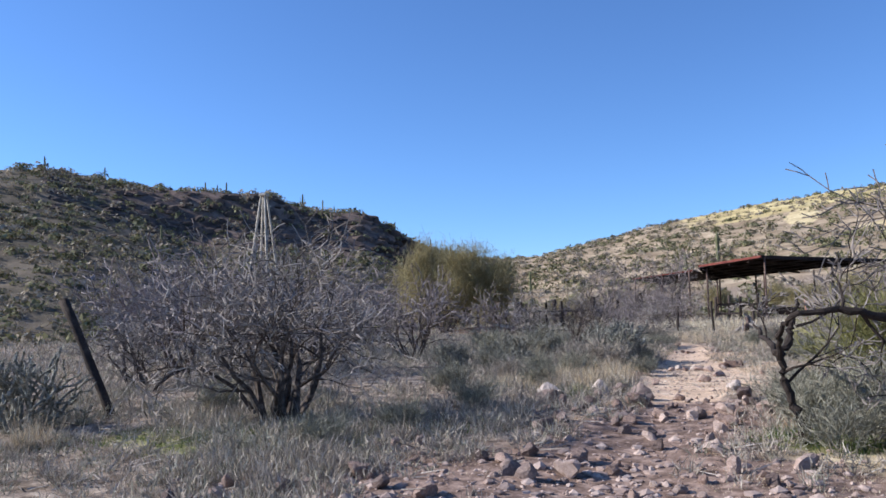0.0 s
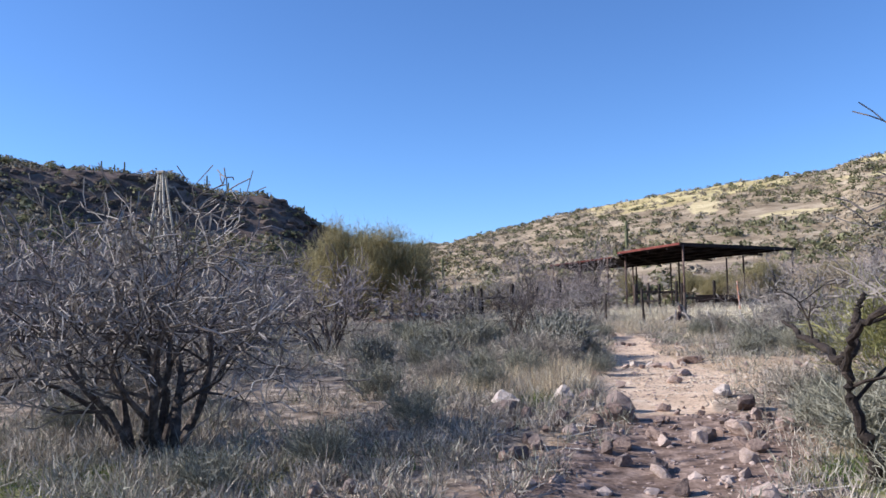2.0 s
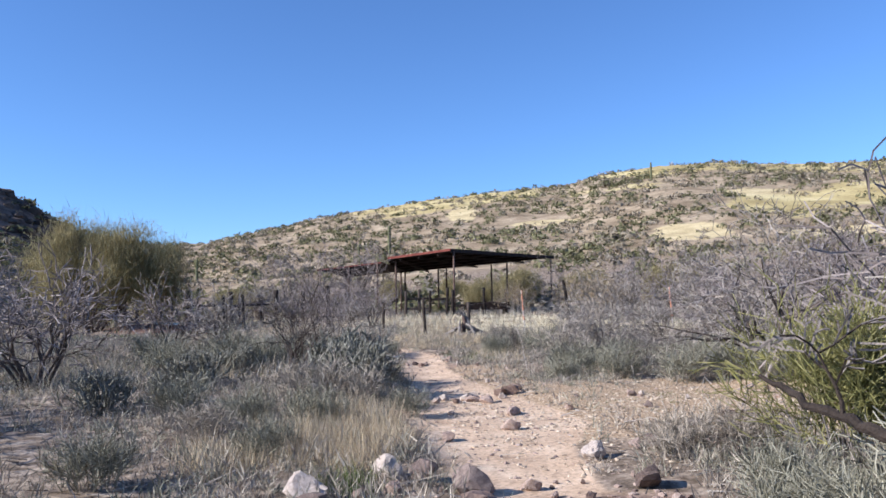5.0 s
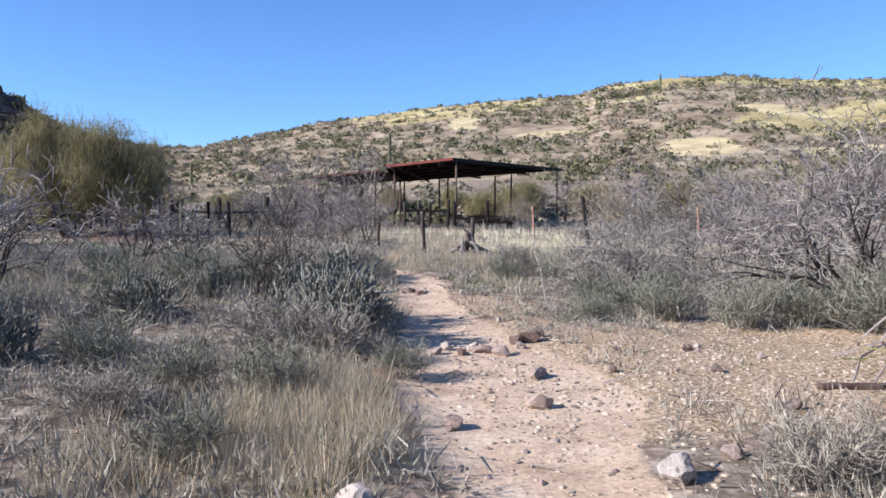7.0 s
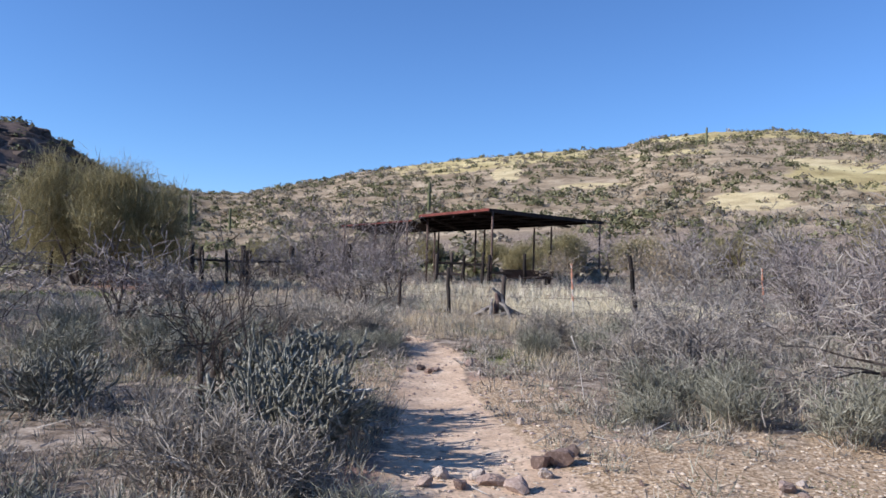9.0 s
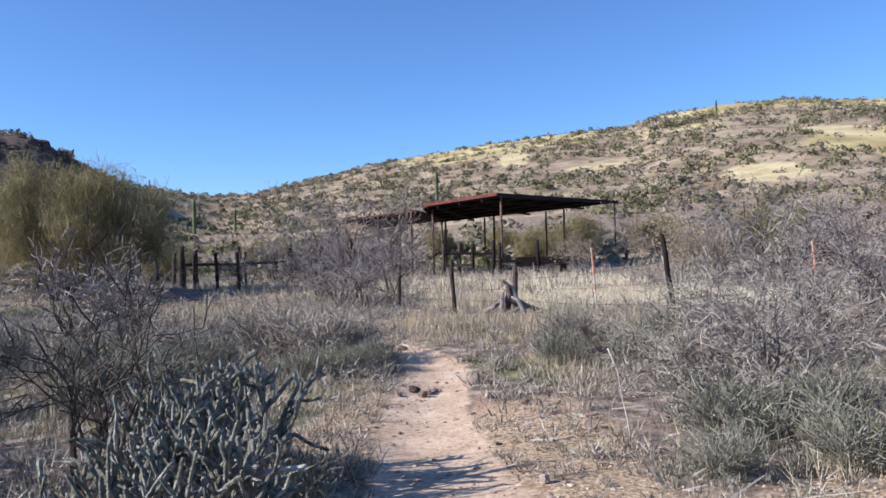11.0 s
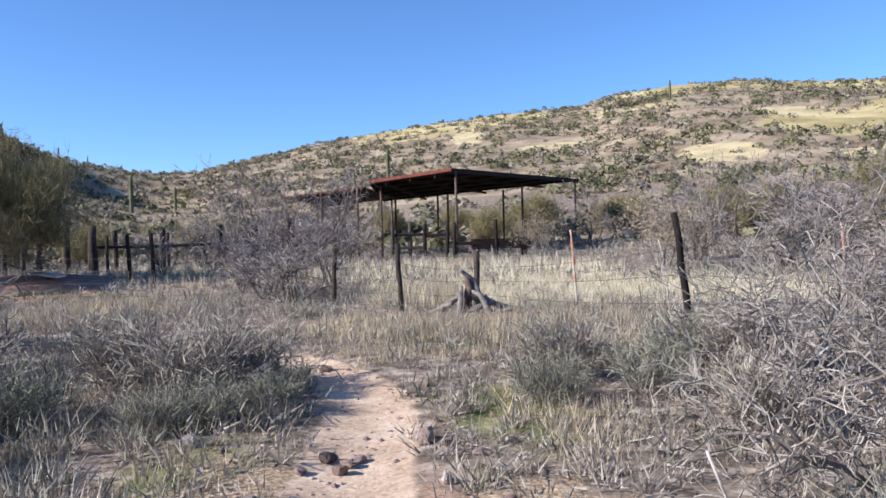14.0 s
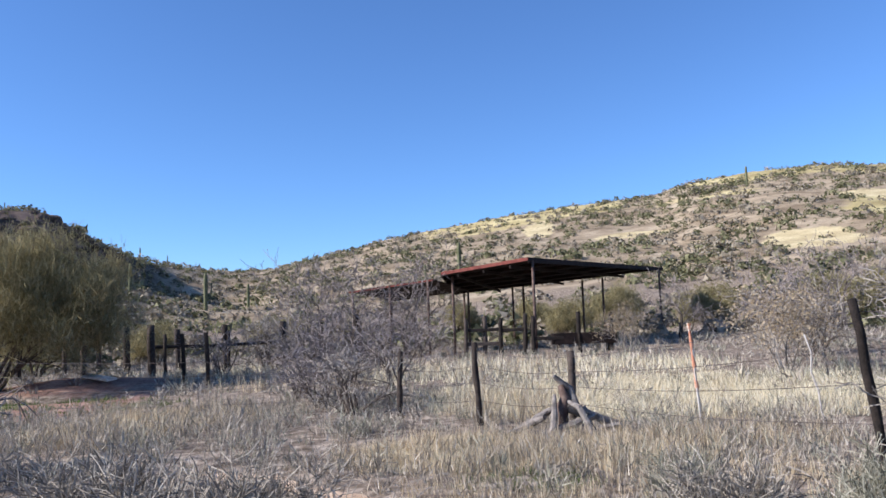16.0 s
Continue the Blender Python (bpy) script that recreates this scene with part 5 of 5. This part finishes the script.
# corral of thick old posts
corral = thing("corral_fence", on_ground(-9, 44), "old corral of thick dark wooden posts and rails", "fence")
POSTS = [post_mesh("post", 1.55 + 0.12 * i, 0.10 + 0.012 * i, 60 + i) for i in range(3)]
THIN = [post_mesh("post", 1.35 + 0.1 * i, 0.06, 65 + i) for i in range(2)]
CORRAL = ((-18.0, 49.5, 0), (-16.6, 48.8, 1), (-14.9, 49.0, 0), (-14.0, 48.5, 1), (-13.15, 48.0, 0), (-11.9, 47.5, 2), (-11.9, 50.0, 0), (-11.0, 50.6, 1), (-9.8, 44.2, 2), (-9.3, 44.0, 4), (-7.4, 40.0, 3), (-6.45, 39.0, 4), (-5.9, 46.5, 1), (-4.6, 47.0, 0), (-7.6, 45.5, 4), (-8.4, 48.0, 1), (-7.0, 49.0, 0), (-3.4, 47.5, 2))
for i, (x, y, k) in enumerate(CORRAL):
    post(corral, POSTS[k] if k < 3 else THIN[k - 3], x, y, (0.03 * math.sin(i * 3), 0.06 * math.cos(i * 5)), i)
o = corral.matrix_world.translation
for (x0, y0, z0), (x1, y1, z1) in (((-9.85, 44.4, 1.05), (-5.9, 46.4, 0.95)), ((-5.9, 46.4, 0.95), (-3.4, 47.4, 1.0))):
    g = Geo()
    a = np.array((x0, y0, float(height(x0, y0)) + z0)) - np.array(o)
    b2 = np.array((x1, y1, float(height(x1, y1)) + z1)) - np.array(o)
    g.tube([a, (a + b2) / 2 + np.array((0, 0, -0.04)), b2], (0.06, 0.055, 0.05), 8)
    part("rail", g.mesh("rail", M_POST), corral)

# board on the bank
g = Geo()
g.box(pose(0, 0, 0, 0, 4, 0), 1.35, 0.3, 0.06)
ob = new("loose_board", g.mesh("loose_board", M_BOARD))
ob.matrix_world = Matrix.LocRotScale(on_ground(-9.75, 39.95, 0.07), Euler((0.14, 0, radians(-38))), None)
tagged(ob, "pale bare board lying on a red dirt bank", "board")
g = Geo()
g.box(pose(0, 0, 0, 0, 0, 0), 0.7, 0.1, 0.035)
ob = new("old_plank", g.mesh("old_plank", M_PIPE))
ob.matrix_world = Matrix.LocRotScale(on_ground(2.62, 13.15, 0.0), Euler((0, 0, radians(-4))), None)
tagged(ob, "dark weathered plank lying on gravel", "plank")


# ---- open shed ----
RA, RL, RB, RR = (np.array(p) for p in ((3.16, 47.84, 5.05), (-0.15, 49.8, 4.75), (0.63, 60.0, 4.45), (12.4, 63.0, 5.56)))
shed = thing("open_shed", on_ground(5.5, 55.0), "open ranch shed with a rusted red sheet roof", "shed")
so = np.array(shed.matrix_world.translation)


def slab(name, quad, thick, mat, parent, label=""):
    """A thin plate with rolled ribs over four corners."""
    q = [np.array(p) - so for p in quad]
    n = 13
    top, f = [], []
    for i in range(n):
        t = i / (n - 1)
        rib = 0.018 * (i % 2)
        a, b2 = q[0] + (q[1] - q[0]) * t, q[3] + (q[2] - q[3]) * t
        top += [a + np.array((0, 0, rib)), b2 + np.array((0, 0, rib))]
    v = top + [p - np.array((0, 0, thick)) for p in top]
    m = 2 * n
    for i in range(n - 1):
        a = 2 * i
        f += [(a, a + 2, a + 3, a + 1), (m + a, m + a + 1, m + a + 3, m + a + 2), (a, m + a, m + a + 2, a + 2), (a + 1, a + 3, m + a + 3, m + a + 1)]
    f += [(0, 1, m + 1, m), (m - 2, 2 * m - 2, 2 * m - 1, m - 1)]
    return part(name, fast_mesh(name, v, f, mat), parent, label)


K = 9
for i in range(K):
    t0, t1 = i / K, (i + 1) / K - 0.002
    lift = np.array((0, 0, 0.006 * (i % 2)))
    slab("roof_sheet", (RA + (RR - RA) * t0 + lift, RL + (RB - RL) * t0 + lift, RL + (RB - RL) * t1 + lift, RA + (RR - RA) * t1 + lift), 0.03, M_RUST, shed)


def beam(name, a, b2, wide, tall, mat, parent, drop=0.0, label="", origin=None):
    a, b2 = Vector(a), Vector(b2)
    org = Vector(so if origin is None else origin)
    g = Geo()
    d = b2 - a
    m = Matrix.Translation((a + b2) / 2 - org - Vector((0, 0, drop))) @ d.to_track_quat("X", "Z").to_matrix().to_4x4() @ Matrix.Translation((0, 0, -tall / 2))
    g.box(m, d.length, wide, tall)
    return part(name, g.mesh(name, mat), parent, label)


# added sheets below the roof, near black in place of its shade
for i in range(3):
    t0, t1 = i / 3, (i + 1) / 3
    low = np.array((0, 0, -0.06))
    slab("roof_shade_sheet", (RA + (RR - RA) * t0 + low, RL + (RB - RL) * t0 + low, RL + (RB - RL) * t1 + low, RA + (RR - RA) * t1 + low), 0.02, M_SHADED_SHEET, shed, "added near-black sheet standing in for shade under the roof")
beam("fascia", RA, RL, 0.05, 0.13, M_RUST, shed, 0.06, "sunlit red fascia board")
# these two fascias have shade painted in, unlike the red one
beam("fascia", RA, RR, 0.05, 0.2, M_SHADED_SHEET, shed, 0.1)
beam("fascia", RL, RB, 0.05, 0.2, M_SHADED_SHEET, shed, 0.1)
# rafters and purlins take the same painted shade
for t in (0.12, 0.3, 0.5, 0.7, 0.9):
    beam("rafter", RA + (RR - RA) * t, RL + (RB - RL) * t, 0.09, 0.16, M_SHADED_SHEET, shed, 0.13)
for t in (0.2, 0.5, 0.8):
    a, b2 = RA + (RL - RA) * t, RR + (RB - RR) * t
    beam("purlin", a, b2, 0.08, 0.12, M_SHADED_SHEET, shed, 0.25)


def shed_post(x, y, z, r=0.055):
    g = Geo()
    zb = float(height(x, y))
    g.tube([(x - so[0], y - so[1], zb - 0.2 - so[2]), (x - so[0], y - so[1], (z + zb) / 2 - so[2]), (x - so[0], y - so[1], z - so[2])], (r, r, r), 10)
    part("post", g.mesh("post", M_PIPE, True), shed)


for x, y, z in ((3.35, 48.1, 4.95), (0.3, 50.2, 4.6), (12.0, 62.3, 5.35), (3.5, 59.0, 4.5), (4.0, 58.5, 4.55), (7.2, 59.5, 4.8), (8.4, 60.2, 4.95), (1.0, 59.3, 4.35)):
    shed_post(x, y, z)

# lean-to roof beside the shed
lean_to = thing("lean_to", on_ground(-3, 54), "low lean-to with a rusty red roof edge", "shed")
LA, LB = np.array((-0.5, 50.6, 4.55)), np.array((-4.2, 52.4, 4.25))
back = np.array((1.6, 5.2, -0.25))
for i in range(4):
    t0, t1 = i / 4, (i + 1) / 4 - 0.004
    # lean-to sheets coloured dark for the shade seen from below
    ob = slab("roof_sheet", (LA + (LB - LA) * t0, LA + (LB - LA) * t0 + back, LA + (LB - LA) * t1 + back, LA + (LB - LA) * t1), 0.03, M_SHADED_SHEET, lean_to)
    ob.location = Vector(so) - lean_to.matrix_world.translation
beam("fascia", LA, LB, 0.05, 0.07, M_RUST, lean_to, 0.05, "", lean_to.matrix_world.translation)
for p in (LA + (LB - LA) * 0.06, LA + (LB - LA) * 0.5, LA + (LB - LA) * 0.95, LA + back, LB + back * 0.96):
    g = Geo()
    lo = np.array(lean_to.matrix_world.translation)
    zb = float(height(p[0], p[1]))
    g.tube([(p[0] - lo[0], p[1] - lo[1], zb - 0.2 - lo[2]), (p[0] - lo[0], p[1] - lo[1], p[2] - 0.02 - lo[2])], (0.05, 0.05), 8)
    part("post", g.mesh("post", M_PIPE, True), lean_to)

# pen of short posts under the shed
pen = thing("cattle_pen", on_ground(3, 49), "pen of short dark posts and rails under the shed", "fence")
po = np.array(pen.matrix_world.translation)
PEN_POSTS = [post_mesh("post", 1.36 + 0.1 * i, 0.085, 70 + i) for i in range(2)]
PEN = ((0.63, 46.5), (1.32, 46.6), (1.89, 46.5), (2.76, 46.4), (3.05, 46.2), (4.7, 46.3), (5.85, 46.5))
for i, (x, y) in enumerate(PEN):
    post(pen, PEN_POSTS[i % 2], x, y, (0.02, 0.03 * math.cos(i)), i)
for (x0, y0), (x1, y1), zz in ((PEN[0], PEN[2], 0.95), (PEN[2], PEN[3], 0.9), (PEN[0], PEN[2], 0.45), (PEN[4], PEN[5], 0.55), (PEN[5], PEN[6], 0.6)):
    beam("rail", (x0, y0, float(height(x0, y0)) + zz), (x1, y1, float(height(x1, y1)) + zz), 0.08, 0.12, M_POST, pen, 0, "", po)
trough = thing("feed_trough", on_ground(4.9, 46.6), "dark rusted feed trough under the shed", "trough")
g = Geo()
for m, sx, sy, sz in ((pose(0, 0, 0.3), 2.2, 0.7, 0.06), (pose(0, -0.35, 0.3), 2.2, 0.05, 0.4), (pose(0, 0.35, 0.3), 2.2, 0.05, 0.4), (pose(-1.1, 0, 0.3), 0.05, 0.7, 0.4), (pose(1.1, 0, 0.3), 0.05, 0.7, 0.4)):
    g.box(m, sx, sy, sz)
part("tub", g.mesh("tub", M_SHADED_SHEET), trough)
for x in (-0.9, 0.9):
    g = Geo()
    g.box(pose(x, 0, -0.05), 0.1, 0.6, 0.36)
    part("leg", g.mesh("leg", M_POST), trough)

# windmill tower
tower = thing("windmill_tower", on_ground(-26.2, 44.9), "tall tapering steel windmill tower above the brush", "tower")
th = 9.95 - float(height(-26.2, 44.9))
legs = []
for sx, sy in ((1, 1), (-1, 1), (-1, -1), (1, -1)):
    g = Geo()
    lo2, hi2 = np.array((sx * 1.05, sy * 1.05, -0.3)), np.array((sx * 0.12, sy * 0.12, th))
    g.tube([lo2, (lo2 + hi2) / 2, hi2], (0.085, 0.075, 0.065), 6)
    part("leg", g.mesh("leg", M_STEEL), tower)
    legs.append((lo2, hi2))
for t in (0.18, 0.36, 0.54, 0.72):
    for i in range(4):
        a = legs[i][0] + (legs[i][1] - legs[i][0]) * t
        b2 = legs[(i + 1) % 4][0] + (legs[(i + 1) % 4][1] - legs[(i + 1) % 4][0]) * t
        g = Geo()
        g.tube([a, b2], (0.035, 0.035), 5)
        part("cross_bar", g.mesh("cross_bar", M_STEEL), tower)
g = Geo()
g.box(pose(0, 0, th - 0.1), 0.5, 0.5, 0.16)
part("platform", g.mesh("platform", M_STEEL), tower)
